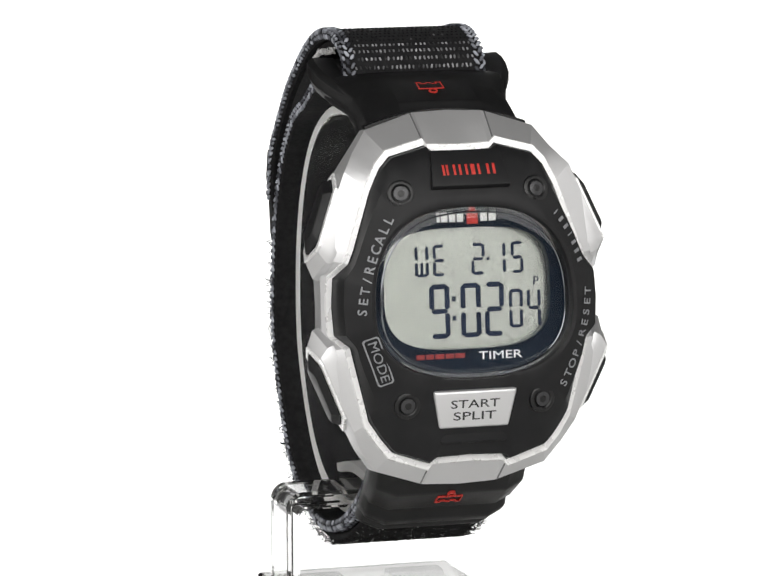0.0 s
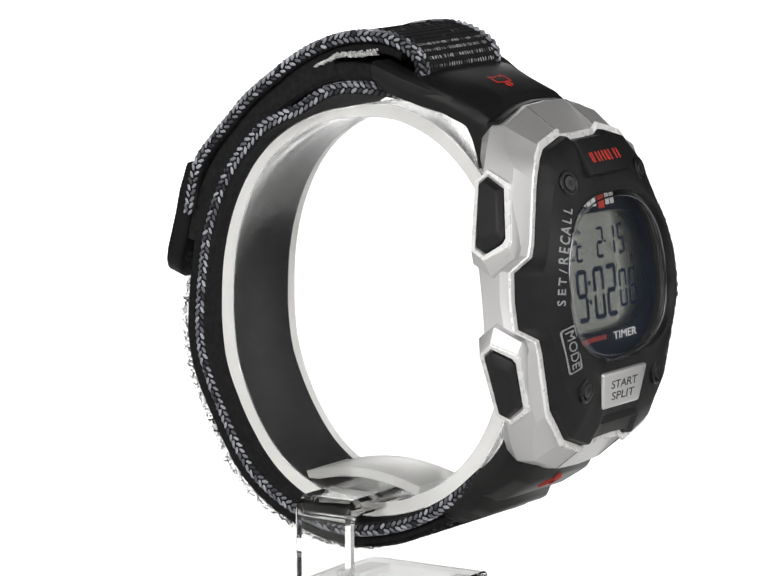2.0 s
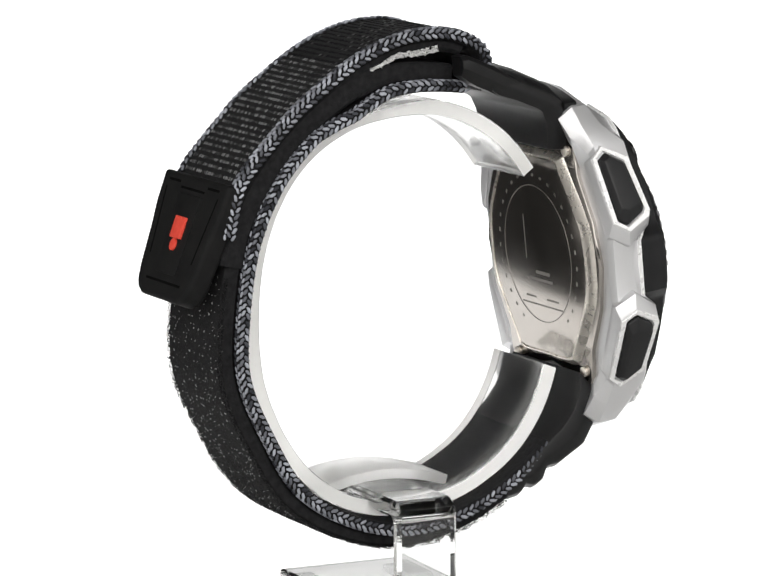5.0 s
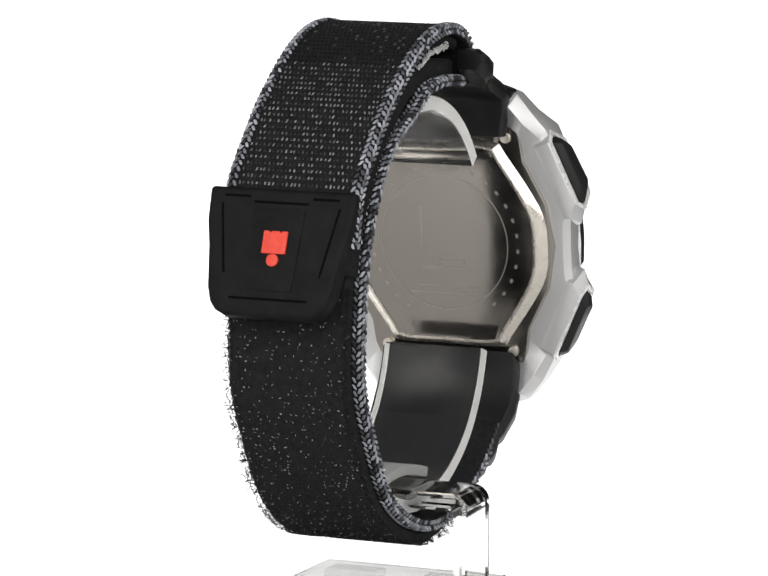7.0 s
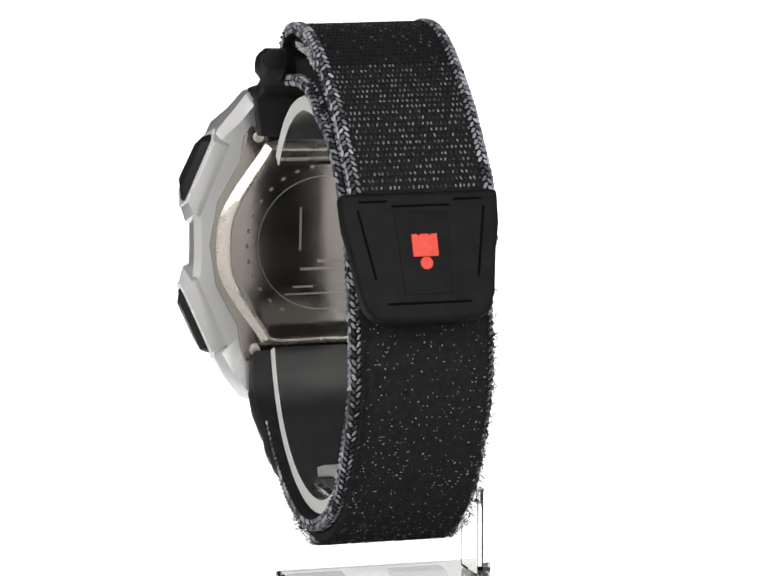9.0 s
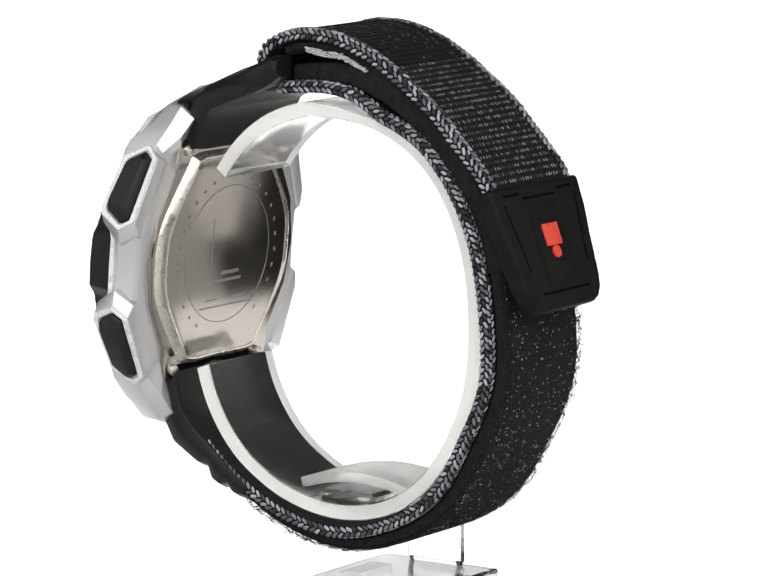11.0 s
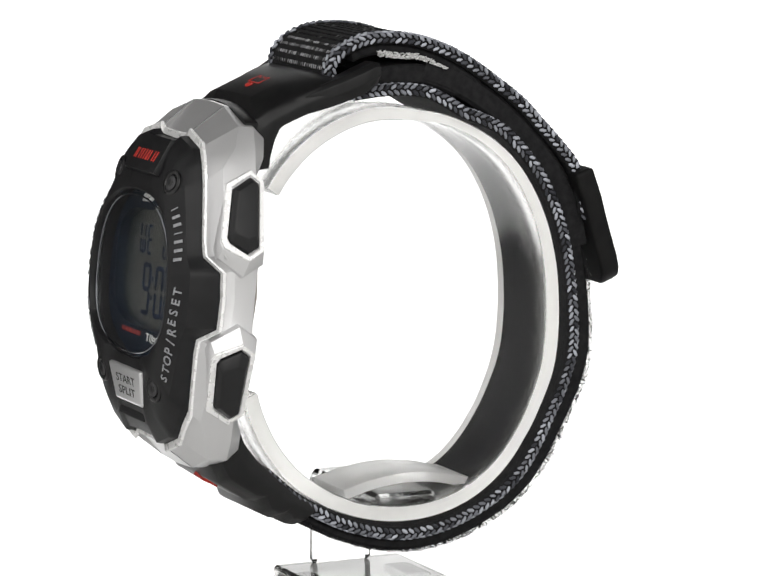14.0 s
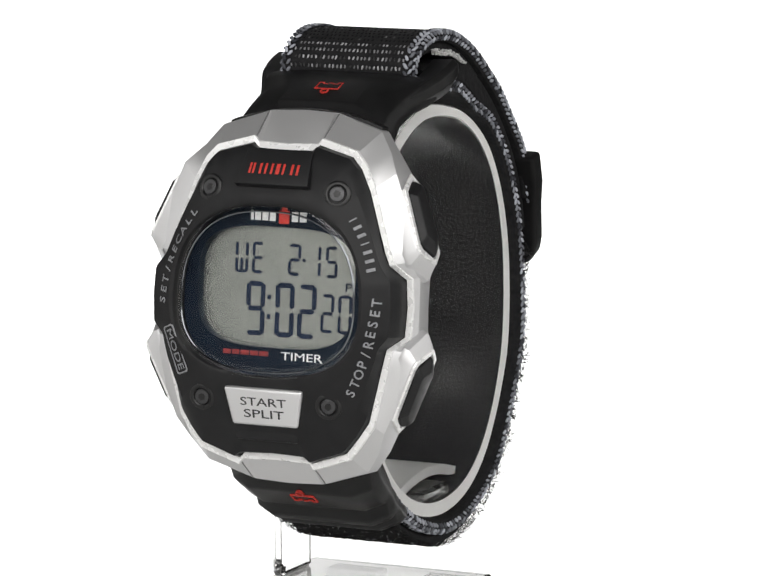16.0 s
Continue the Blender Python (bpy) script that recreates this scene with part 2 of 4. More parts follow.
def cased(bm):
    bmesh.ops.transform(bm, matrix=CASE, verts=bm.verts)
    return bm


def mirrored(half):
    """Closes a half outline (top middle to bottom middle) on the other side."""
    return half + [(-p[0], *p[1:]) for p in half[-2:0:-1]]


# half outlines of the case, top to bottom: across, up, out
OUTER = [(0, 23.7, -8.0), (4.5, 23.5, -8.0), (5.0, 23.4, -8.0), (11.3, 21.4, -7.6), (13.2, 18.8, -6.6), (15.1, 16.3, -4.3), (18.7, 7.2, -3.9), (18.85, 5.5, -3.95),
         (18.3, 3.4, -5.8), (18.2, -0.5, -6.2), (18.3, -4.4, -5.8), (18.85, -6.3, -3.95), (18.7, -8.2, -3.9), (14.9, -16.8, -4.3), (13.5, -19.5, -6.0),
         (11.5, -22.2, -7.2), (5.2, -24.2, -7.8), (4.7, -24.3, -7.8), (0, -24.5, -7.8)]
INNER = [(0, 18.75, -3.7), (4.1, 18.9, -3.7), (4.7, 19.6, -3.5), (9.6, 18.3, -3.3), (11.0, 16.8, -3.1), (12.4, 14.0, -2.95), (15.0, 6.4, -2.45), (15.7, 4.75, -2.5),
         (17.3, 2.95, -4.4), (17.5, -0.6, -4.55), (17.3, -4.4, -4.5), (15.8, -5.95, -2.45), (15.4, -7.8, -2.4), (13.4, -15.6, -3.2), (11.9, -17.9, -3.1),
         (10.3, -19.8, -3.4), (5.2, -21.5, -3.7), (4.6, -20.75, -3.8), (0, -20.6, -3.8)]
FACE_MID = (0.0, -0.9)


def scaled(loop, k, w=None, dw=0.0):
    return [(FACE_MID[0] + (p[0] - FACE_MID[0]) * k, FACE_MID[1] + (p[1] - FACE_MID[1]) * k, (p[2] + dw) if w is None else w) for p in loop]


def build_case(watch):
    outer, inner = mirrored(OUTER), mirrored(INNER)
    bm = bmesh.new()
    # the four corners reach further back, where they hold the strap ends
    sides = {0: (-9.4, -10.2), 1: (-9.4, -10.2), 2: (-9.5, -10.4), 3: (-9.7, -11.6), 4: (-9.4, -11.0), 14: (-9.4, -11.0), 15: (-9.9, -11.7), 16: (-9.5, -10.4), 17: (-9.4, -10.2), 18: (-9.4, -10.2)}
    deep = mirrored([(x, y, sides.get(i, (-8.9, -9.4))[0]) for i, (x, y, w) in enumerate(OUTER)])
    rear = mirrored([(x * 0.945, FACE_MID[1] + (y - FACE_MID[1]) * 0.935, sides.get(i, (-8.9, -9.4))[1]) for i, (x, y, w) in enumerate(OUTER)])
    loft(bm, [scaled(outer, 0.80, -9.6), rear, deep, outer, inner, scaled(inner, 0.93, None, -2.5)], True, True)
    bevelled(bm, 0.22, 2, 18)
    case = part("bezel_case", cased(bm), SILVER, watch, "silver-painted faceted resin case", angle=16)
    # polished lip between case and front cover, whitened to give its shine
    bm = bmesh.new()
    rows = [scaled(inner, 1.035, None, -0.35), scaled(inner, 1.03, None, 0.0), scaled(inner, 0.99, None, 0.06), scaled(inner, 0.985, None, -0.8)]
    loft(bm, rows + [rows[0]], False, False)
    part("polished_lip", cased(bm), POLISHED, watch, "polished edge round the front cover, its shine given as white colour", angle=25)
    # thin score lines that split the top and bottom facets
    for sx in (-1, 1):
        for (o, i) in ((2, 2), (16, 16)):
            a, b = Vector(OUTER[o]), Vector(INNER[i])
            a.x, b.x = a.x * sx, b.x * sx
            d = (b - a)
            ln = d.length
            bm = box(-0.09, 0.09, -ln / 2, ln / 2 * 0.96, -0.12, 0.05, 0.03)
            m = Matrix.Translation((a + b) / 2) @ d.to_track_quat("Y", "Z").to_matrix().to_4x4()
            bmesh.ops.transform(bm, matrix=m, verts=bm.verts)
            part("facet_seam", cased(bm), SEAM, case)


def ray_radius(poly, ang):
    """Distance from the face's middle to the outline, by the angle."""
    dx, dy = math.cos(ang), math.sin(ang)
    best = 0.0
    n = len(poly)
    for i in range(n):
        ax, ay = poly[i][0] - FACE_MID[0], poly[i][1] - FACE_MID[1]
        bx, by = poly[(i + 1) % n][0] - FACE_MID[0], poly[(i + 1) % n][1] - FACE_MID[1]
        ex, ey = bx - ax, by - ay
        det = dx * -ey + ex * dy
        if abs(det) < 1e-9:
            continue
        r = (ax * -ey + ex * ay) / det
        s = (dx * ay - dy * ax) / det
        if -1e-6 <= s <= 1 + 1e-6 and r > best:
            best = r
    return best


def lens_outline(k=1.0, n=96, a=13.1, top=12.5, low=9.4):
    """Rounded barrel of the crystal about the face's middle."""
    out = []
    for i in range(n):
        g = math.tau * i / n
        c, s = math.cos(g), math.sin(g)
        e = 2 / 2.5
        x = a * math.copysign(abs(c) ** e, c)
        y = (top if s > 0 else low) * math.copysign(abs(s) ** e, s)
        out.append((FACE_MID[0] + x * k, FACE_MID[1] + y * k))
    return out


COVER_N = 192


def cover_rings():
    """The cover as rings: for each its share of the way from crystal to edge (or an offset), and its height."""
    def ends(g):       # 1 at the top and bottom of the face, 0 at the sides
        return min(1.0, max(0.0, (abs(math.sin(g)) - 0.45) / 0.45)) ** 1.2
    def chin(g):       # 1 at the bottom of the face alone
        return min(1.0, max(0.0, (-math.sin(g) - 0.80) / 0.12))
    return [(lambda e, h, g: e * 0.985, lambda g: -6.2),
            (lambda e, h, g: e * 0.985, lambda g: -3.0),
            (lambda e, h, g: e * 0.98, lambda g: -1.9 - 0.5 * ends(g)),
            (lambda e, h, g: h + (e - h) * (0.85 - 0.10 * ends(g)), lambda g: -0.35 - 0.60 * ends(g)),
            (lambda e, h, g: h + (e - h) * (0.62 - 0.28 * ends(g)), lambda g: 0.25 + 0.10 * ends(g) - 0.30 * chin(g)),
            (lambda e, h, g: h + (e - h) * (0.36 - 0.16 * ends(g)), lambda g: 1.0 - 0.20 * ends(g) - 0.55 * chin(g)),
            (lambda e, h, g: h + 0.55, lambda g: 1.40 - 0.35 * ends(g) - 0.50 * chin(g)),
            (lambda e, h, g: h + 0.10, lambda g: 1.30 - 0.35 * ends(g) - 0.45 * chin(g)),
            (lambda e, h, g: h - 0.15, lambda g: 0.70),
            (lambda e, h, g: h - 0.15, lambda g: -3.4)]


def cover_height(x, y):
    """Height of the cover's printed surface over a place on the face."""
    g = math.atan2(y - FACE_MID[1], x - FACE_MID[0])
    r = math.hypot(x - FACE_MID[0], y - FACE_MID[1])
    e, h = ray_radius(mirrored(INNER), g), ray_radius(lens_outline(1.0, 120), g)
    tab = [(f(e, h, g), w(g)) for f, w in cover_rings()[2:7]][::-1]
    return float(np.interp(r, [q[0] for q in tab], [q[1] for q in tab]))


def draped(bm, over=0.12):
    """Lays flat print on the cover's curved shoulder."""
    for v in bm.verts:
        v.co.z += cover_height(v.co.x, v.co.y) + over
    return cased(bm)


def build_cover(watch):
    inner = mirrored(INNER)
    lens = lens_outline(1.0, 120)
    angs = [math.tau * i / COVER_N for i in range(COVER_N)]
    eh = [(ray_radius(inner, g), ray_radius(lens, g)) for g in angs]
    loops = []
    for f, w in cover_rings():
        loops.append([(FACE_MID[0] + f(e, h, g) * math.cos(g), FACE_MID[1] + f(e, h, g) * math.sin(g), w(g)) for g, (e, h) in zip(angs, eh)])
    bm = bmesh.new()
    loft(bm, loops, True, True)
    part("front_cover", cased(bm), RESIN, watch, "matte black resin front cover", angle=32)
    # crystal, dark border under it, and the display
    scr = []
    for i in range(96):
        g = math.tau * i / 96
        c, q = math.cos(g), math.sin(g)
        e = 2 / 3.4
        scr.append((0.1 + 11.1 * math.copysign(abs(c) ** e, c), 1.04 + 7.75 * math.copysign(abs(q) ** e, q)))
    lo = lens_outline(0.985)
    bm = bmesh.new()
    rows = [[(x, y, BORDER - 0.15) for x, y in lo], [(x, y, BORDER) for x, y in lo], [(x - 0.1, y, BORDER) for x, y in scr], [(x, y, PANEL) for x, y in scr]]
    loft(bm, rows, False, False)
    part("lens_border", cased(bm), NAVY, watch, "dark blue border printed under the crystal")
    bm = bmesh.new()
    loft(bm, [[(x, y, 0.1) for x, y in lens_outline(1.02)], [(x, y, 0.6) for x, y in lens_outline(1.02)]]
         + [[(x, y, 0.80 - 0.06 * k * k) for x, y in lens_outline(k)] for k in (0.955, 0.85, 0.7, 0.5, 0.25, 0.05)])
    ob = part("crystal", cased(bm), CRYSTAL, watch, "clear domed crystal", angle=50)
    ob.visible_shadow = False
    # added metal ring catches the highlight in place of the crystal's own edge
    ring = bmesh.new()
    rows = [[(x, y, w) for x, y in lens_outline(k)] for k, w in ((0.945, 0.79), (0.935, 0.89), (0.926, 0.81), (0.926, 0.69))]
    loft(ring, rows, False, False)
    part("crystal_highlight_ring", cased(ring), LENS_HIGHLIGHT, watch, "thin metal ring added for the highlight along the crystal edge")
    return part("display", cased(prism([(0.2 + (x - 0.2) * 1.05, y * 1.04) for x, y in scr], PANEL - 0.12, PANEL)), LCD, watch, "grey-green liquid crystal display with dark digits")


BORDER, PANEL = -1.8, -3.15        # printed border and display panel under the crystal


# seven-segment figures: a top, b upper right, c lower right, d bottom, e lower left, f upper left, g middle
SHIFT = 0.68
FIGURES = {"0": "abcdef", "1": "bc", "2": "abged", "3": "abgcd", "4": "fgbc", "5": "afgcd", "6": "afgedc", "7": "abc", "8": "abcdefg", "9": "abcdfg",
           "E": "afged", "-": "g", "W": "fedcbm", "P": "abfge"}


def segment(code, x, y, w, h, k):
    """One bar of a figure whose lower left corner is x, y."""
    gap, q = 0.10, k / 2
    slots = {"a": (x, y + h - q, 0), "d": (x, y + q, 0), "g": (x, y + h / 2, 0), "f": (x + q, y + h / 2, 1), "b": (x + w - q, y + h / 2, 1),
             "e": (x + q, y, 1), "c": (x + w - q, y, 1), "m": (x + w / 2, y, 1)}
    sx, sy, up = slots[code]
    if up:
        y0, y1 = sy + gap + q * 0.4, sy + h / 2 - gap - q * 0.4
        pts = [(sx - q, y0 + q * 0.6), (sx, y0), (sx + q, y0 + q * 0.6), (sx + q, y1 - q * 0.6), (sx, y1), (sx - q, y1 - q * 0.6)]
    else:
        x0, x1 = sx + gap + q * 0.4, sx + w - gap - q * 0.4
        pts = [(x0, sy), (x0 + q, sy - q), (x1 - q, sy - q), (x1, sy), (x1 - q, sy + q), (x0 + q, sy + q)]
    return prism([(px + SHIFT, py) for px, py in pts], PANEL - 0.02, PANEL + 0.03)


def build_figures(display):
    rows = [("W", -7.2, 2.6, 1.85, 4.05, 0.40), ("E", -4.78, 2.6, 1.65, 4.05, 0.40), ("2", 0.35, 2.6, 1.8, 4.05, 0.40), ("-", 2.12, 2.6, 0.9, 4.05, 0.40),
            ("1", 3.07, 2.6, 1.9, 4.05, 0.40), ("5", 5.68, 2.6, 1.65, 4.05, 0.40),
            ("9", -5.42, -5.33, 2.7, 6.93, 0.64), ("0", -1.25, -5.33, 2.7, 6.93, 0.64), ("2", 1.95, -5.33, 2.62, 6.93, 0.64)]
    for ch, x, y, w, h, k in rows:
        for code in FIGURES[ch]:
            part("segment", cased(segment(code, x, y, w, h, k)), LCD_INK, display)
    part("letter", cased(placed(lettering("P", 1.6, 0.02), 9.6, 1.45, PANEL + 0.02, 0, 1.1)), LCD_INK, display)
    for y in (-0.33, -2.83):
        part("colon_dot", cased(box(SHIFT - 2.4, SHIFT - 1.9, y - 0.3, y + 0.3, PANEL - 0.02, PANEL + 0.03, 0.01)), LCD_INK, display)


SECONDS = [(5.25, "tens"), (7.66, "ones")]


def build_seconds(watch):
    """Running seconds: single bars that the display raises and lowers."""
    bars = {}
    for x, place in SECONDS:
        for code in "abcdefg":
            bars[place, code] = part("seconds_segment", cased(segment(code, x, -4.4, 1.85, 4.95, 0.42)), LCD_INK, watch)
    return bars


def arc_text(word, size, a, b, sag, turn_off, w=0.5, wide=1.0):
    """Letters spread from a to b, bowed sideways by sag."""
    bms = []
    n = len(word)
    a, b = np.array(a, float), np.array(b, float)
    d = b - a
    nrm = np.array([-d[1], d[0]]) / np.linalg.norm(d)
    for i, ch in enumerate(word):
        s = (i + 0.5) / n
        p = a + d * s + nrm * sag * 4 * s * (1 - s)
        tan = d + nrm * sag * 4 * (1 - 2 * s)
        ang = math.degrees(math.atan2(tan[1], tan[0])) + turn_off
        bms.append(placed(lettering(ch, size, 0.03, 0.012), p[0], p[1], w, ang, wide))
    return merge(*bms)


def build_print(watch, cover_parent):
    part("white_wording", cased(placed(fitted(lettering("TIMER", 1.5, 0.02), 5.85, 1.0), 4.13, -7.62, BORDER + 0.03)), WHITE_INK, cover_parent, "white word on the dark border")
    for x, w in ((-6.55, 1.1), (-5.3, 1.0), (-4.0, 1.2), (-2.65, 1.1), (-1.3, 1.3)):
        part("red_bar", cased(box(x - w / 2, x + w / 2, -7.8, -7.2, BORDER - 0.02, BORDER + 0.04, 0.02)), DIM_RED, cover_parent)
    # white and red name plate, drawn as plain blocks
    for x, w in ((-3.65, 0.4), (-2.85, 0.85), (-1.8, 0.85), (-0.75, 0.85), (2.4, 0.9), (3.55, 0.95)):
        part("white_block", cased(box(x - w / 2, x + w / 2, 9.5, 10.65, BORDER - 0.02, BORDER + 0.04, 0.02)), WHITE_INK, cover_parent)
    part("red_block", cased(merge(box(0.15, 1.6, 9.2, 10.75, BORDER - 0.02, BORDER + 0.04, 0.02), prism(ngon(0.40, 14, 0.88, 10.95), BORDER - 0.02, BORDER + 0.04))), RED_INK, cover_parent)


def on_pad(bm):
    """Space of the tilted name pad at the top of the cover."""
    bmesh.ops.transform(bm, matrix=CASE @ pose(0.1, 16.0, -0.55, -29, 0, 0), verts=bm.verts)
    return bm


def build_pad(watch):
    pad = part("name_pad", on_pad(prism([(-4.6, 2.75), (4.6, 2.75), (5.25, -2.45), (-5.25, -2.45)], -1.2, 0.75, None, 0.3)), RESIN, watch, "raised black pad with a red mark")
    for x, w in ((-3.4, 0.3), (-2.9, 0.3), (-1.95, 0.32), (-1.2, 0.3), (-0.35, 0.3), (0.5, 0.55), (1.3, 0.3), (2.5, 0.35), (3.3, 0.35)):
        part("red_block", on_pad(box(x - w / 2, x + w / 2, -0.95, 0.55, 0.75, 0.80, 0.03)), RED_INK, pad)


def build_start_button(watch):
    m = CASE @ pose(-0.1, -14.1, -0.45, 14, 0, 0)
    top = [(-5.6, 2.5), (5.6, 2.5), (4.65, -2.5), (-4.65, -2.5)]
    b = part("start_button", prism(top, -1.5, 0.75, m, 0.45, 3), BUTTON_SILVER, watch, "silver trapezoid push button")
    for word, y in (("START", 0.75), ("SPLIT", -0.85)):
        bm = placed(fitted(lettering(word, 1.5, 0.02, 0.004), 6.5 if word == "START" else 5.7, 1.1), 0, y, 0.76)
        bmesh.ops.transform(bm, matrix=m, verts=bm.verts)
        part("wording", bm, DARK_INK, b, "dark engraved wording")
    # recess under it
    part("button_recess", cased(prism([(-4.9, -16.0), (4.9, -16.0), (4.4, -18.6), (-4.4, -18.6)], -3.0, -0.8, pose(0, 0, 0), 0.25)), RESIN, watch)


def build_screws(watch):
    ring = bmesh.new()
    loops = [[(x, y, w) for x, y in ngon(r, 24)] for r, w in ((1.75, -1.2), (1.75, 0.06), (1.62, 0.16), (1.28, 0.16), (1.12, 0.03), (1.12, -0.5))]
    loft(ring, loops, True, True)
    ring = to_mesh("screw", ring, RECESS_SHADE)
    head = prism(ngon(0.98, 20), -0.5, 0.22, None, 0.14)
    head = to_mesh("screw_head", head, SCREW)
    # raised black plate, coloured as the shade inside the socket
    sock = to_mesh("hex_socket_shade", merge(prism(ngon(0.5, 6), 0.2, 0.235, None, 0.01)), RECESS_SHADE)
    for x, y, t in ((-9.0, 13.45, 8), (9.0, 13.45, -5), (-9.0, -13.45, 20), (9.0, -13.45, 33)):
        ob = part("screw", ring, None, watch)
        here = cover_height(x, y)
        rise, lean = cover_height(x, y + 0.5) - here, cover_height(x + 0.5, y) - here
        ob.matrix_basis = Matrix.Diagonal((MM, MM, MM, 1)) @ CASE @ pose(x, y, here + 0.02, math.degrees(math.atan(rise / 0.5)) * 0.7, -math.degrees(math.atan(lean / 0.5)) * 0.7, t) @ Matrix.Diagonal((1 / MM,) * 3 + (1,))
        h = part("screw_head", head, None, ob)
        part("hex_socket_shade", sock, None, h)


def build_pushers(watch):
    for sx in (-1, 1):
        for upper in (True, False):
            a, b = (Vector((15.1, 16.3, 0)), Vector((18.7, 7.2, 0))) if upper else (Vector((14.9, -16.8, 0)), Vector((18.7, -8.2, 0)))
            mid = (a + b) / 2
            e = (b - a).normalized()                       # towards the waist
            out = Vector((e.y, -e.x, 0)) if upper else Vector((-e.y, e.x, 0))
            if out.x < 0:
                out = -out
            w = Vector((0, 0, 1))
            m = Matrix((e, w, out)).transposed().to_4x4()
            m.translation = mid + Vector((0, 0, -6.6))
            flip = Matrix.Diagonal((sx, 1, 1, 1))
            hexa = [(-3.0, -2.5), (-3.9, -1.3), (-2.2, 1.3), (4.5, 2.45), (5.2, 2.1), (6.65, -0.45), (5.75, -1.85)]
            rim = [(-3.15, -3.2), (-4.7, -1.45), (-2.7, 2.1), (4.9, 3.3), (5.8, 2.95), (7.45, -0.45), (6.0, -2.6)]
            skirt = [(-3.2, -3.3), (-4.9, -1.45), (-2.9, 2.2), (5.2, 3.5), (6.7, 3.3), (9.1, -0.1), (7.4, -3.0)]
            level = lambda loop, z, k=1.0: [((x - 1.3) * k + 1.3, y * k, z) for x, y in loop]
            bm = bmesh.new()
            loft(bm, [level(skirt, -2.2), level(skirt, -1.3), level(rim, -0.02, 1.03), level(rim, 0.1), level(hexa, 0.1), level(hexa, -0.6)], True, True)
            bevelled(bm, 0.14, 2, 24)
            bmesh.ops.transform(bm, matrix=CASE @ flip @ m, verts=bm.verts)
            frame_part = part("pusher_frame", bm, SILVER, watch, "silver frame round a side button", angle=20)
            bm = bmesh.new()
            rows = [level(rim, -0.05), level(rim, 0.30), level(rim, 0.38, 0.985), level(hexa, 0.38, 1.04), level(hexa, 0.30, 1.02), level(hexa, -0.3, 1.02)]
            loft(bm, rows + [rows[0]], False, False)
            bmesh.ops.transform(bm, matrix=CASE @ flip @ m, verts=bm.verts)
            part("frame_rim", bm, POLISHED, frame_part, "polished rim, its shine given as white colour", angle=20)
            # cap: a long flat top that falls away in a facet towards the waist
            bm = bmesh.new()
            crest = [(-2.4, -1.9), (-2.9, -1.1), (-1.5, 0.85), (3.6, 1.75), (4.1, 1.45), (4.7, -0.2), (4.3, -1.3)]
            loft(bm, [level(hexa, -0.5, 0.96), level(hexa, 0.55, 0.96), [(x, y, 1.35) for x, y in crest]])
            bevelled(bm, 0.16, 2, 12)
            bmesh.ops.transform(bm, matrix=CASE @ flip @ m, verts=bm.verts)
            part("side_button", bm, PUSHER, watch, "black faceted side push button")


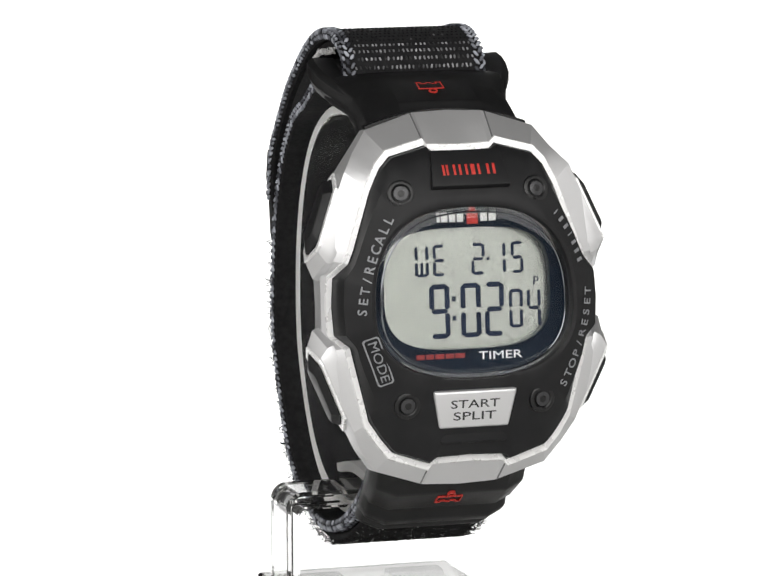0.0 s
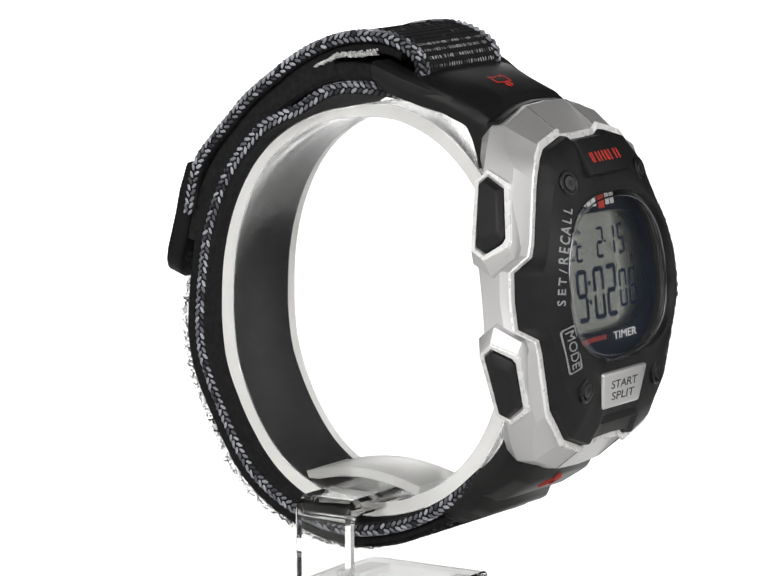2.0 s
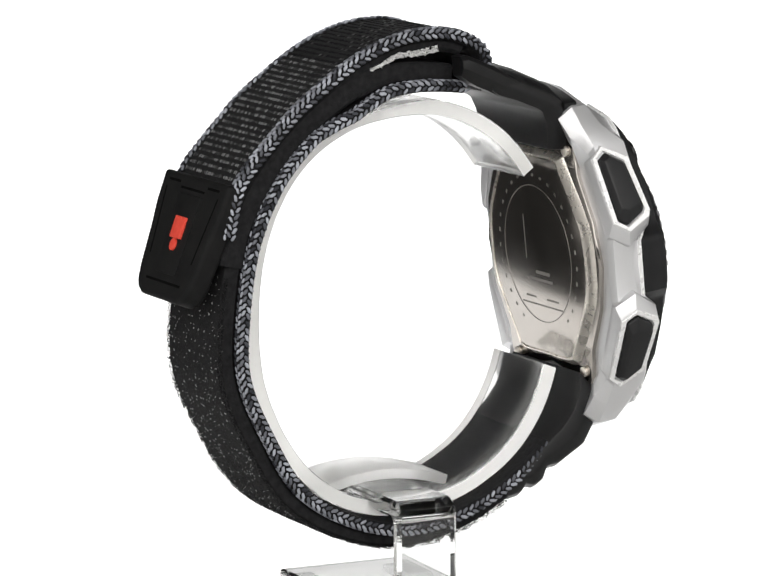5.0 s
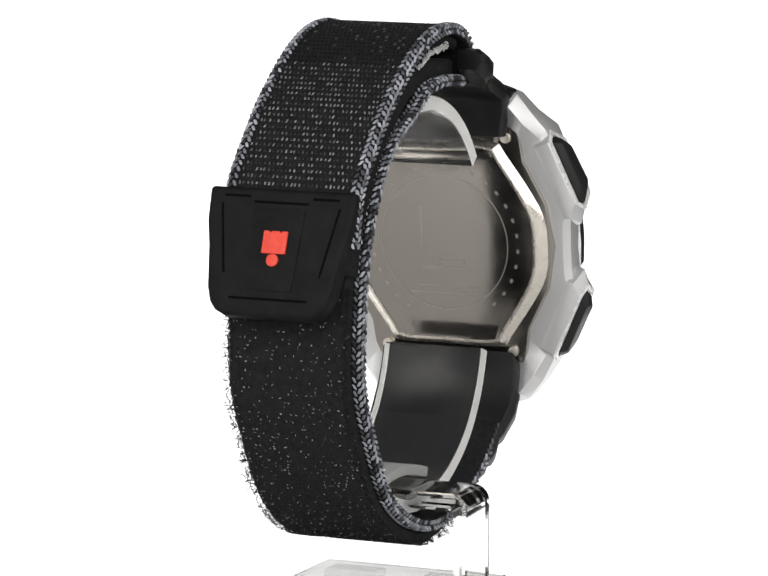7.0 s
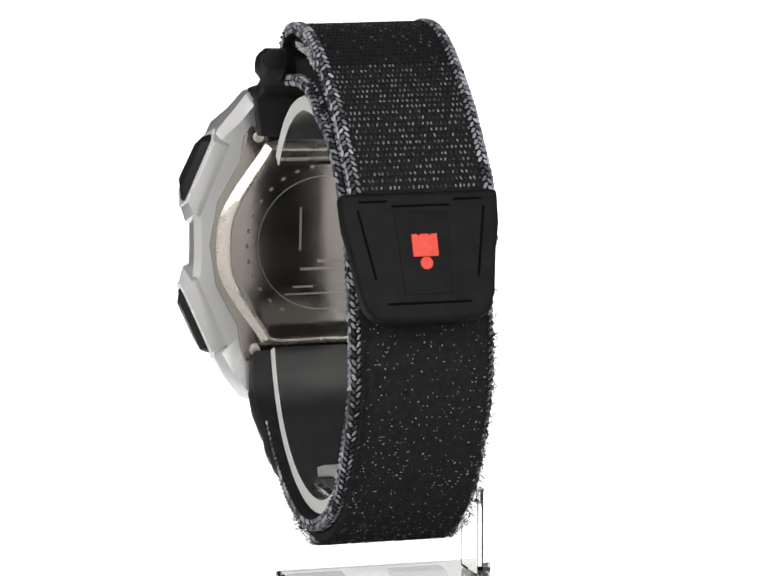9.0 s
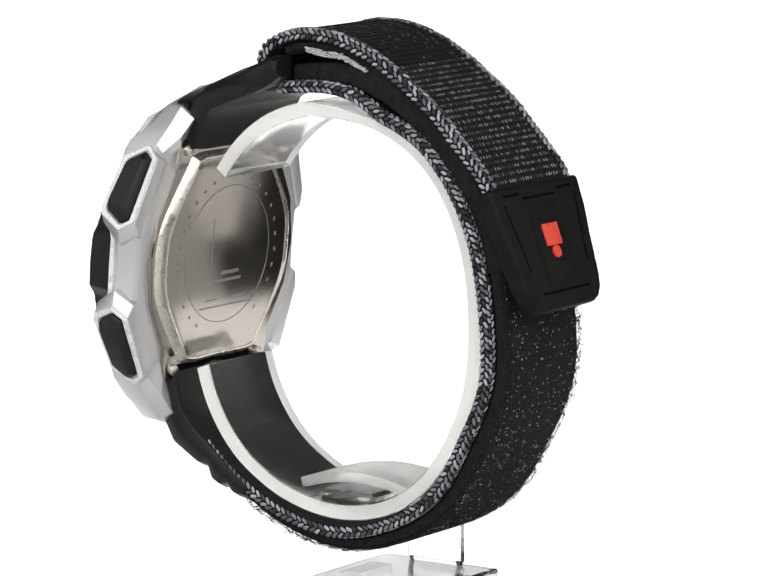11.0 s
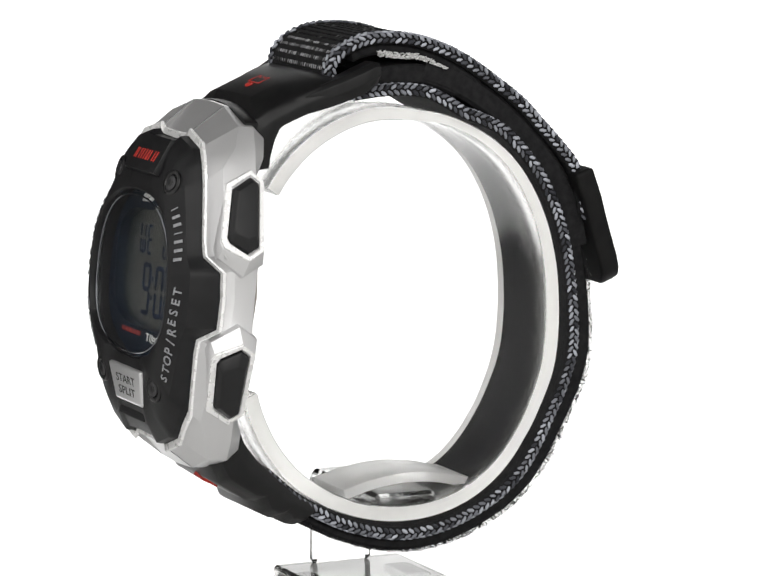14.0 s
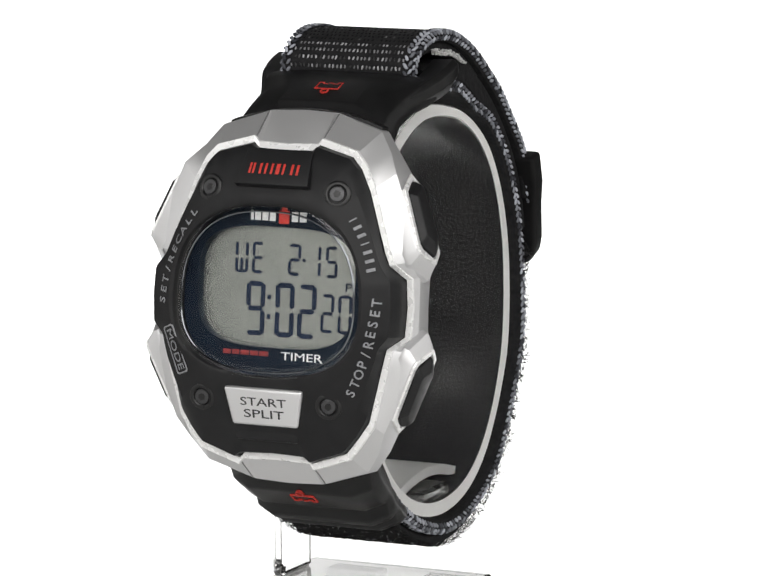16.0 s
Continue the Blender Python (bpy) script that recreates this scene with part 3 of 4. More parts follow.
def build_back(watch):
    # plate with four screw ears, then the raised lid with its bright rim
    half = [(0, 15.2), (8.2, 16.6), (10.9, 16.9), (11.6, 15.2), (12.0, 12.0), (15.2, 6.0), (16.2, 0), (15.2, -6.0), (12.0, -12.0), (11.6, -15.2), (10.9, -16.9), (8.2, -16.6), (0, -15.2)]
    plate = mirrored(half)
    back = part("back_plate", cased(prism(plate, -10.2, -9.4, None, 0.2)), STEEL, watch, "steel case back with four corner screws")
    half = [(0, 14.6), (7.6, 14.5), (9.4, 12.6), (14.2, 5.2), (15.0, 0), (14.2, -5.2), (9.4, -12.6), (7.6, -14.5), (0, -14.6)]
    lid = mirrored([tuple(q) for q in spline(half, 30)[0]])
    bm = bmesh.new()
    k = lambda s, w: [(x * s, y * (0.5 + 0.5 * s), w) for x, y in lid]
    loft(bm, [k(1.02, -9.8), k(1.02, -10.2), k(1.0, -10.45), k(0.925, -11.0), k(0.90, -11.02), k(0.895, -10.8)])
    part("lid_rim", cased(bm), STEEL_RIM, back, "bright rim of the case back", angle=25)
    part("lid", cased(prism([(x * 0.893, y * 0.94) for x, y in lid], -10.95, -10.5, None, 0.06)), STEEL, back, "brushed steel lid with faint engraving")
    n = 64
    bm = bmesh.new()
    rows = [[(x, y, w) for x, y in ngon(r, n)] for r, w in ((9.65, -10.9), (9.65, -10.98), (9.52, -10.98), (9.52, -10.9))]
    loft(bm, rows + [rows[0]], False, False)
    part("engraved_ring", cased(bm), ENGRAVED, back)
    # engraving too faint to read: short bars round the ring and in rows
    for i in range(26):
        g = math.radians(-58 + i * 11.5)
        m = pose(11.1 * math.cos(g), 11.1 * math.sin(g), 0, 0, 0, math.degrees(g) + 90)
        part("engraved_bar", cased(box(-0.30, 0.30, -0.2, 0.2, -10.96, -10.93, 0.01, 1, m)), ENGRAVED, back)
    for x0, x1, y0, y1 in ((3.3, 3.6, -1.0, 5.2), (-3.0, 1.0, -2.9, -2.4), (-3.6, 3.4, -3.9, -3.5), (-6.0, 5.6, -7.4, -7.15), (-5.0, -1.5, -6.4, -6.1), (1.5, 4.4, -6.4, -6.1)):
        part("engraved_bar", cased(box(x0, x1, y0, y1, -10.96, -10.93, 0.01, 1)), ENGRAVED, back)
    sc = prism(ngon(0.75, 16), -10.7, -10.1, None, 0.15)
    sc = to_mesh("back_screw", merge(sc, prism(ngon(0.3, 6), -10.75, -10.65)), STEEL_RIM)
    for x in (-9.6, 9.6):
        for y in (-15.3, 15.3):
            ob = part("back_screw", sc, None, back)
            ob.matrix_basis = Matrix.Diagonal((MM, MM, MM, 1)) @ CASE @ pose(x, y, 0) @ Matrix.Diagonal((1 / MM,) * 3 + (1,))


# ---- strap: one band from the lower lug round the wrist, through the upper loop and back on itself ----
BAND_HALF = 9.55
BAND = [(-21.5, -50.2), (-16.0, -54.8), (-8.8, -58.5), (-0.3, -60.1), (8.2, -58.2), (15.5, -53.5), (20.2, -46.0), (23.5, -38.2), (23.7, -30.6), (22.2, -20.8),
        (18.8, -13.0), (14.0, -7.3), (10.3, -5.1), (7.6, -4.0), (5.3, -2.6), (2.3, -1.1), (-1.6, -0.5), (-5.5, -0.6), (-8.5, -0.9)]
FOLD = [(-10.6, -1.2), (-11.9, 1.0), (-11.5, 3.5), (-9.4, 5.3), (-5.6, 6.4), (-0.4, 6.1), (4.1, 4.7), (8.0, 2.7), (11.9, 0.0), (15.8, -3.0), (18.6, -5.9), (21.7, -9.2), (23.9, -12.0), (25.0, -15.4), (25.6, -18.5)]


def pile_depth(s):
    """Thickness of the pile along the strap: thin under the wrist, thick at the back."""
    return float(np.interp(s, [0.08, 0.25, 0.40, 0.48, 0.66, 0.75], [2.1, 2.7, 3.1, 3.3, 3.0, 2.5]))


def band(path, half, lo, hi, chamfer=0.35):
    """A flat band along a path in the y-z plane, from lo to hi along its normal."""
    nr, _ = normals(path)
    bm = bmesh.new()
    loops = []
    lows = lo if isinstance(lo, list) else [lo] * len(path)
    for p, q, lo in zip(path, nr, lows):
        sec = [(-half, lo + chamfer), (-half + chamfer, lo), (half - chamfer, lo), (half, lo + chamfer), (half, hi - chamfer), (half - chamfer, hi), (-half + chamfer, hi), (-half, hi - chamfer)]
        loops.append([(CX - 0.2 + x, p[0] + q[0] * w, p[1] + q[1] * w) for x, w in sec])
    loft(bm, loops)
    return bm


def bead(rows, tris, c, along, side, up, la, lb, lc):
    """A small rounded spindle for a stitch."""
    i = len(rows)
    c, along, side, up = (np.asarray(q, float) for q in (c, along, side, up))
    rows.append(c - along * la)
    for f, r in ((-0.6, 0.85), (0.6, 0.85)):
        for k in range(6):
            g = math.tau * k / 6
            rows.append(c + along * la * f + (side * lb * math.cos(g) + up * lc * math.sin(g)) * r)
    rows.append(c + along * la)
    for k in range(6):
        a, b = i + 1 + k, i + 1 + (k + 1) % 6
        tris.extend([(i, b, a), (a, b, b + 6), (a, b + 6, a + 6), (i + 13, a + 6, b + 6)])


def joined(name, rows, tris, material, parent, label="", kind="stuff"):
    me = bpy.data.meshes.new(name)
    me.from_pydata([tuple(np.asarray(r) * MM) for r in rows], [], tris)
    me.update()
    for p in me.polygons:
        p.use_smooth = True
    me.materials.append(material)
    ob = new(name, me)
    ob.parent = parent
    return tagged(ob, label, kind=kind)


def edge_stitches(strap, pts, out, name, label):
    """A flat braid along each edge of a band: slanted stitches in two lanes on the face and two round the side."""
    rng = random.Random(len(pts))
    length = spline(pts, 50)[1]
    pitch = 0.92
    n = int(length / pitch)
    path, _ = spline(pts, n)
    nr, tg = normals(path)
    lanes = ((BAND_HALF - 1.05, 0.76 * out, -1), (BAND_HALF - 0.38, 0.74 * out, 1), (BAND_HALF + 0.04, 0.42 * out, -1), (BAND_HALF + 0.04, -0.34 * out, 1))
    rows, tris = [], []
    for s in (-1, 1):
        for i in range(n):
            for k, (x, h, way) in enumerate(lanes):
                slant = way * rng.uniform(0.4, 0.65)
                p, q, d = path[i], nr[i], tg[i]
                sh = pitch * (0.5 * (k % 2) + rng.uniform(-0.06, 0.06))
                c = (CX - 0.2 + s * x, p[0] + q[0] * h + d[0] * sh, p[1] + q[1] * h + d[1] * sh)
                if k < 2:
                    along = np.array([s * slant, d[0], d[1]])
                    side, up = np.array([1, 0, 0]), np.array([0, q[0], q[1]])
                else:
                    along = np.array([0, d[0] + q[0] * slant * out, d[1] + q[1] * slant * out])
                    side, up = np.array([0, q[0], q[1]]), np.array([1, 0, 0])
                along = along / np.linalg.norm(along)
                f = rng.uniform(0.88, 1.08)
                bead(rows, tris, c, along, side, up, 0.52 * f, 0.30 * f, 0.20)
    return joined(name, rows, tris, THREAD, strap, label)


def pile(strap, pts, lo, hi, count, half, seed, name, reach=0.75):
    """Short looped fibres on the outer face of a band between two shares of its length."""
    rng = random.Random(seed)
    path, _ = spline(pts, 240)
    nr, tg = normals(path)
    rows, tris = [], []
    for _ in range(count):
        i = int((lo + (hi - lo) * rng.random()) * 239)
        x = rng.uniform(-half, half)
        p, q, d = path[i], nr[i], tg[i]
        root = 0.2 - pile_depth(i / 239)
        base = np.array([CX - 0.2 + x, p[0] + q[0] * root, p[1] + q[1] * root])
        up = np.array([0, q[0], q[1]]) * OUT_SIDE
        a = rng.uniform(0, math.tau)
        lean = np.array([math.cos(a), d[0] * math.sin(a), d[1] * math.sin(a)])
        h = reach * rng.uniform(0.4, 1.08) * float(np.interp(i / 239, (0.1, 0.32, 0.45, 0.62), (1.0, 0.9, 0.6, 0.5)))
        side = np.cross(up, lean) * 0.045
        k = len(rows)
        m1 = base + up * h * 0.7 + lean * 0.15
        m2 = base + up * h + lean * rng.uniform(0.2, 0.6)
        m3 = base + up * h * rng.uniform(0.4, 0.9) + lean * rng.uniform(0.5, 0.95)
        for c in (base, m1, m2, m3):
            rows.extend([c - side, c + side, c + np.cross(side, lean)])
        for j in range(3):
            b = k + 3 * j
            for u, v in ((0, 1), (1, 2), (2, 0)):
                tris.append((b + u, b + v, b + 3 + v))
                tris.append((b + u, b + 3 + v, b + 3 + u))
    joined(name, rows, tris, PILE, strap, "fuzzy black loop pile")
    # small pale beads paint the glints of the black pile
    rows, tris = [], []
    for _ in range(800):
        i = int((lo + (hi - lo) * rng.random()) * 239)
        p, q, d = path[i], nr[i], tg[i]
        h = 0.2 - pile_depth(i / 239) + OUT_SIDE * reach * rng.uniform(0.5, 1.0)
        c = (CX - 0.2 + rng.uniform(-half, half) * 0.95, p[0] + q[0] * h, p[1] + q[1] * h)
        a = rng.uniform(0, math.tau)
        u, v = np.array([math.cos(a), d[0] * math.sin(a), d[1] * math.sin(a)]), np.array([-math.sin(a), d[0] * math.cos(a), d[1] * math.cos(a)])
        bead(rows, tris, c, u, v, np.array([0, q[0], q[1]]), rng.uniform(0.06, 0.2), 0.05, 0.05)
    return joined("pile_glint", rows, tris, SPECK, strap, "glints of the black pile, painted as pale fibre tips")


OUT_SIDE = -1.0


def weave(strap, pts, lo, hi, out, thread, row=0.95, pitch=0.8):
    """Ribbed cross rows of small stitches on the outer face of a band."""
    rng = random.Random(3)
    length = spline(pts, 50)[1]
    n = int(length / row)
    path, _ = spline(pts, n)
    nr, tg = normals(path)
    rows, tris = [], []
    many = int(2 * (BAND_HALF - 1.3) / pitch)
    for i in range(int(lo * n), int(hi * n)):
        p, q, d = path[i], nr[i], tg[i]
        for j in range(many):
            x = (j + 0.5 * (i % 2) - many / 2 + 0.25) * pitch + rng.uniform(-0.11, 0.11)
            h = 0.55 * out
            c = (CX - 0.2 + x, p[0] + q[0] * h, p[1] + q[1] * h)
            bead(rows, tris, c, np.array([rng.uniform(-0.25, 0.25), d[0], d[1]]), np.array([1, 0, 0]), np.array([0, q[0], q[1]]), row * rng.uniform(0.24, 0.36), 0.30 * pitch, 0.15)
    return joined("weave", rows, tris, thread, strap, "ribbed woven black nylon")


def build_strap(watch):
    path, ln = spline(BAND, 110)
    strap = part("strap", band(path, BAND_HALF, -0.8, 0.8), WEB, watch, "black nylon strap with grey stitched edges", angle=40)
    # thick loop pile backing on the outer side
    k0, k1 = 8, 84
    part("pile_backing", band(path[k0:k1], BAND_HALF - 1.2, [-pile_depth(i / 109) for i in range(k0, k1)], -0.75, 0.5), WEB, strap, angle=40)
    fold, _ = spline(FOLD, 80)
    part("folded_strap", band(fold, BAND_HALF, -0.8, 0.6), WEB, strap, "strap end folded back over the loop", angle=40)
    # hook pad between the layers
    hook = [(2.0, 1.9), (5.6, 0.6), (10.0, -1.8), (14.4, -5.2), (18.3, -9.2), (21.6, -13.6), (24.0, -18.6), (25.0, -23.0)]
    hp, _ = spline(hook, 40)
    part("hook_pad", band(hp, BAND_HALF - 0.8, -1.7, 1.7, 0.5), WEB, strap, "black hook-and-loop layer between strap ends", angle=40)
    filler, _ = spline([(-7.0, 0.9), (-1.0, 1.4), (3.0, 1.0), (7.0, -0.6)], 24)
    part("hook_pad", band(filler, BAND_HALF - 0.9, -1.4, 1.3, 0.4), WEB, strap, angle=40)
    part("fold_backing", band(fold[12:44], BAND_HALF - 0.9, -2.3, -0.75, 0.4), WEB, strap, angle=40)
    edge_stitches(strap, BAND, -1, "edge_stitching", "grey and black braided edge stitching")
    edge_stitches(strap, FOLD[1:], 1 if FOLD_OUT > 0 else -1, "edge_stitching", "grey and black braided edge stitching")
    weave(strap, FOLD, 0.03, 0.15, FOLD_OUT, WEAVE, 1.0, 0.6)
    weave(strap, FOLD, 0.15, 0.50, FOLD_OUT, WEAVE_DARK, 0.9, 0.62)
    weave(strap, FOLD, 0.50, 0.98, FOLD_OUT, WEAVE_RIB, 0.95, 0.62)
    pile(strap, BAND, 0.08, 0.62, 14000, BAND_HALF - 0.5, 5, "fuzz", 0.42)
    # pale beads paint the glint of hook fibres in the mouth of the fold
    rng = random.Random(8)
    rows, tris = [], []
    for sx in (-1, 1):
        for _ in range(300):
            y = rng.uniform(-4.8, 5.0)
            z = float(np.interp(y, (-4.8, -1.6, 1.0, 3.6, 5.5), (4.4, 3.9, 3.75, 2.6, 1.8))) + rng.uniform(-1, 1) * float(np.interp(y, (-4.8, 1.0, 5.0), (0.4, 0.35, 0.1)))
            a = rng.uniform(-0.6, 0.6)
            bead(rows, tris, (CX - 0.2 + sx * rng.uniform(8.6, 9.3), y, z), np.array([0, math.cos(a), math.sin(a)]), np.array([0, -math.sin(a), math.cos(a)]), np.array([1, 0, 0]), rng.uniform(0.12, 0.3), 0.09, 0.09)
    joined("hook_glint", rows, tris, HOOK_GLINT, strap, "glint of the hook fibres, painted as pale beads")


FOLD_OUT = 1


def build_clasp(watch):
    """Moulded end tab: wide at the top, narrower below, with a raised rim and the red mark."""
    top, low = Vector((0, 24.7, -12.4)), Vector((0, 30.6, -28.3))
    d = (top - low).normalized()
    out = Vector((0, d.z, -d.y))
    if out.y < 0:
        out = -out
    m = Matrix((Vector((-1, 0, 0)), d, out)).transposed().to_4x4()
    m.translation = (top + low) / 2 + Vector((CX + 0.6, 0, 0)) + out * 0.35
    h = (top - low).length / 2
    shape = [(-10.5, h), (10.5, h), (10.3, h - 4.5), (9.6, 0.5), (8.9, -h + 3.6), (8.3, -h + 1.7), (7.4, -h + 0.6), (6.0, -h), (-6.0, -h), (-7.4, -h + 0.6), (-8.3, -h + 1.7), (-8.9, -h + 3.6), (-9.6, 0.5), (-10.3, h - 4.5)]
    clasp = part("strap_tab", prism(shape, -1.9, 0.9, m, 0.7, 3), RUBBER, watch, "black moulded rubber strap end with a red mark")
    # dark strips laid round the middle panel, for the shade of its pressed grooves
    for x0, y0, x1, y1 in ((-8.2, h - 1.2, -4.4, h - 1.2), (4.4, h - 1.2, 8.2, h - 1.2), (-3.9, h - 1.9, 3.9, h - 1.9), (-8.4, h - 2.2, -6.8, -h + 5.5), (8.4, h - 2.2, 6.8, -h + 5.5), (-5.6, -h + 2.3, 5.6, -h + 2.3)):
        a, b = Vector((x0, y0, 0)), Vector((x1, y1, 0))
        ln = (b - a).length / 2
        g = m @ Matrix.Translation((a + b) / 2) @ pose(0, 0, 0, 0, 0, math.degrees(math.atan2(y1 - y0, x1 - x0)))
        part("groove_shade", box(-ln, ln, -0.2, 0.2, 0.8, 0.92, 0.05, 1, g), GROOVE_SHADE, clasp)
    part("panel", prism([(-3.6, h - 2.6), (3.6, h - 2.6), (3.2, -h + 3.4), (-3.2, -h + 3.4)], 0.7, 1.05, m, 0.2), RUBBER, clasp)
    yc = 1.3
    mark = part("red_mark", prism([(-1.7, yc - 1.5), (1.7, yc - 1.5), (1.7, yc + 1.5), (0.85, yc + 1.5), (0.75, yc + 1.2), (0.55, yc + 1.5), (-0.55, yc + 1.5), (-0.75, yc + 1.2), (-0.95, yc + 1.5), (-1.7, yc + 1.5)],
                                  0.9, 1.35, m, 0.12), RED_RUBBER, clasp, "red square mark")
    part("red_dot", prism(ngon(0.85, 18, 0.0, yc - 2.35), 0.9, 1.35, m, 0.12), RED_RUBBER, clasp, "red round mark")


def lug(watch, profile, widths, name, label, bevel=0.6, crowns=None):
    """Moulded strap end: a side profile in the y-z plane, its half width along the way."""
    bm = bmesh.new()
    loops = []
    for (yo, zo, yi, zi), hw, crown in zip(profile, widths, crowns):
        loops.append([(CX - hw, yi, zi), (CX - hw - 0.35, (yi + yo) / 2, (zi + zo) / 2), (CX - hw + 0.3, yo, zo), (CX - hw * 0.72, yo + crown[0], zo + crown[1]), (CX + hw * 0.72, yo + crown[0], zo + crown[1]), (CX + hw - 0.3, yo, zo), (CX + hw + 0.35, (yi + yo) / 2, (zi + zo) / 2), (CX + hw, yi, zi)])
    loft(bm, loops)
    bevelled(bm, bevel, 2, 28)
    return part(name, bm, LUG_RESIN, watch, label, angle=40)


def build_lugs(watch):
    # a crowned plate from the case to the fold, then two rails beside the strap; stations: edge y, z, underside y, z, half width, crown
    body = bmesh.new()
    loops = []
    for ye, ze, yi, zi, hw, cr in ((-24.8, -10.1, -20.9, -9.9, 9.8, 0.0), (-25.2, -6.4, -20.8, -8.4, 10.0, 0.0), (-24.4, -4.2, -20.4, -6.2, 10.5, 0.5), (-22.4, -2.9, -19.7, -4.6, 10.7, 0.8),
                                   (-21.4, -2.3, -19.0, -4.2, 10.6, 1.5), (-17.4, -0.7, -16.0, -3.0, 10.7, 1.6), (-14.5, 0.6, -12.6, -2.0, 11.8, 1.2), (-12.2, 1.5, -11.2, -1.2, 12.4, 0.7)):
        ring = [(-hw, yi, zi), (-hw - 0.2, ye * 0.55 + yi * 0.45, ze * 0.55 + zi * 0.45), (-hw + 0.5, ye, ze)]
        ring += [(-hw * 0.8, ye - 0.15 * cr, ze + 0.55 * cr), (-hw * 0.5, ye - 0.25 * cr, ze + 0.95 * cr), (-hw * 0.2, ye - 0.25 * cr, ze + cr)]
        loops.append([(CX + x, y, z) for x, y, z in ring] + [(CX - x, y, z) for x, y, z in ring[::-1]])
    loft(body, loops)
    bevelled(body, 0.3, 2, 34)
    for sx in (-1, 1):
        rail = bmesh.new()
        loops = []
        for yt, zt, yb, zb, hw in ((-16.5, -0.2, -15.2, -2.8, 10.9), (-14.0, 0.8, -12.7, -2.1, 12.1), (-11.5, 1.9, -10.6, -1.2, 13.2), (-9.0, 2.95, -8.9, -0.55, 13.6), (-7.2, 3.65, -7.7, 0.1, 13.6), (-6.4, 3.4, -6.6, 0.9, 13.3)):
            mid = (yt * 0.45 + yb * 0.55, zt * 0.45 + zb * 0.55)
            ring = [(9.9, yb, zb), (hw - 0.9, yb, zb), (hw, *mid), (hw - 0.1, yt * 0.85 + yb * 0.15, zt * 0.85 + zb * 0.15), (hw - 0.9, yt, zt + 0.1), (9.9, yt, zt)]
            loops.append([(CX + sx * x, y, z) for x, y, z in ring])
        loft(rail, loops)
        bmesh.ops.recalc_face_normals(rail, faces=rail.faces)
        bevelled(rail, 0.35, 2, 24)
        merge(body, rail)
    part("upper_lug", body, LUG_RESIN, watch, "black resin strap holder with two side rails", angle=36)
    prof = [(-30.2, -45.2, -26.0, -40.6), (-29.2, -47.0, -25.7, -43.6), (-28.0, -47.8, -24.9, -45.8), (-26.7, -50.4, -23.2, -48.0), (-22.9, -52.9, -21.0, -50.0), (-21.3, -53.2, -20.0, -51.0), (-20.6, -55.0, -18.8, -52.0),
            (-19.4, -55.7, -17.8, -53.0), (-18.2, -55.4, -17.0, -53.6), (-17.4, -56.6, -15.4, -54.4), (-15.6, -57.0, -14.0, -55.2)]
    lug(watch, prof, [10.0, 10.3, 10.4, 10.3, 10.0, 9.8, 9.8, 9.7, 9.6, 9.5, 9.3], "lower_lug", "black ribbed resin strap end", 0.35, [(-0.7, -1.0)] * len(prof))
    # raised collar between the case and the upper holder
    outer = [(u, 23.9 - 0.016 * u * u) for u in np.linspace(-11.0, 11.0, 17)]
    inner = [(x * 0.94, y - 2.0) for x, y in outer[::-1]]
    part("collar", cased(prism(outer + inner, -10.6, -8.6, None, 0.35)), LUG_RESIN, watch, "raised black collar behind the case")
    # small red line marks: a square with a dot
    for (y, z, slope, turn) in ((-18.1, 0.68, 19, 0), (-26.05, -52.4, 147, 180)):
        m = pose(CX, y, z, slope, 0, 0)
        flipm = m @ pose(0, 0, 0, 0, 0, turn) @ Matrix.Diagonal((1.15, 1.15, 1, 1))
        lines = []
        for x0, x1, y0, y1 in ((-1.4, 1.4, -0.8, -0.66), (-1.5, -1.36, -0.8, 0.85), (1.36, 1.5, -0.8, 0.85), (-1.5, -0.95, 0.72, 0.86), (-0.95, -0.81, 0.4, 0.86), (-0.81, -0.3, 0.4, 0.54), (-0.3, 0.3, 0.62, 0.76), (0.3, 0.81, 0.4, 0.54), (0.81, 0.95, 0.4, 0.86), (0.95, 1.5, 0.72, 0.86)):
            lines.append(box(x0, x1, y0, y1, -0.3, 0.13, 0.03, 1, flipm))
        ring = bmesh.new()
        rows = [[(x, yy, w) for x, yy in ngon(r, 16, 0, -1.3)] for r, w in ((0.52, -0.3), (0.52, 0.13), (0.37, 0.13), (0.37, -0.3))]
        loft(ring, rows + [rows[0]], False, False)
        bmesh.ops.transform(ring, matrix=flipm, verts=ring.verts)
        part("red_outline_mark", merge(*lines, ring), RED_INK, watch, "small red outline mark on the strap holder")


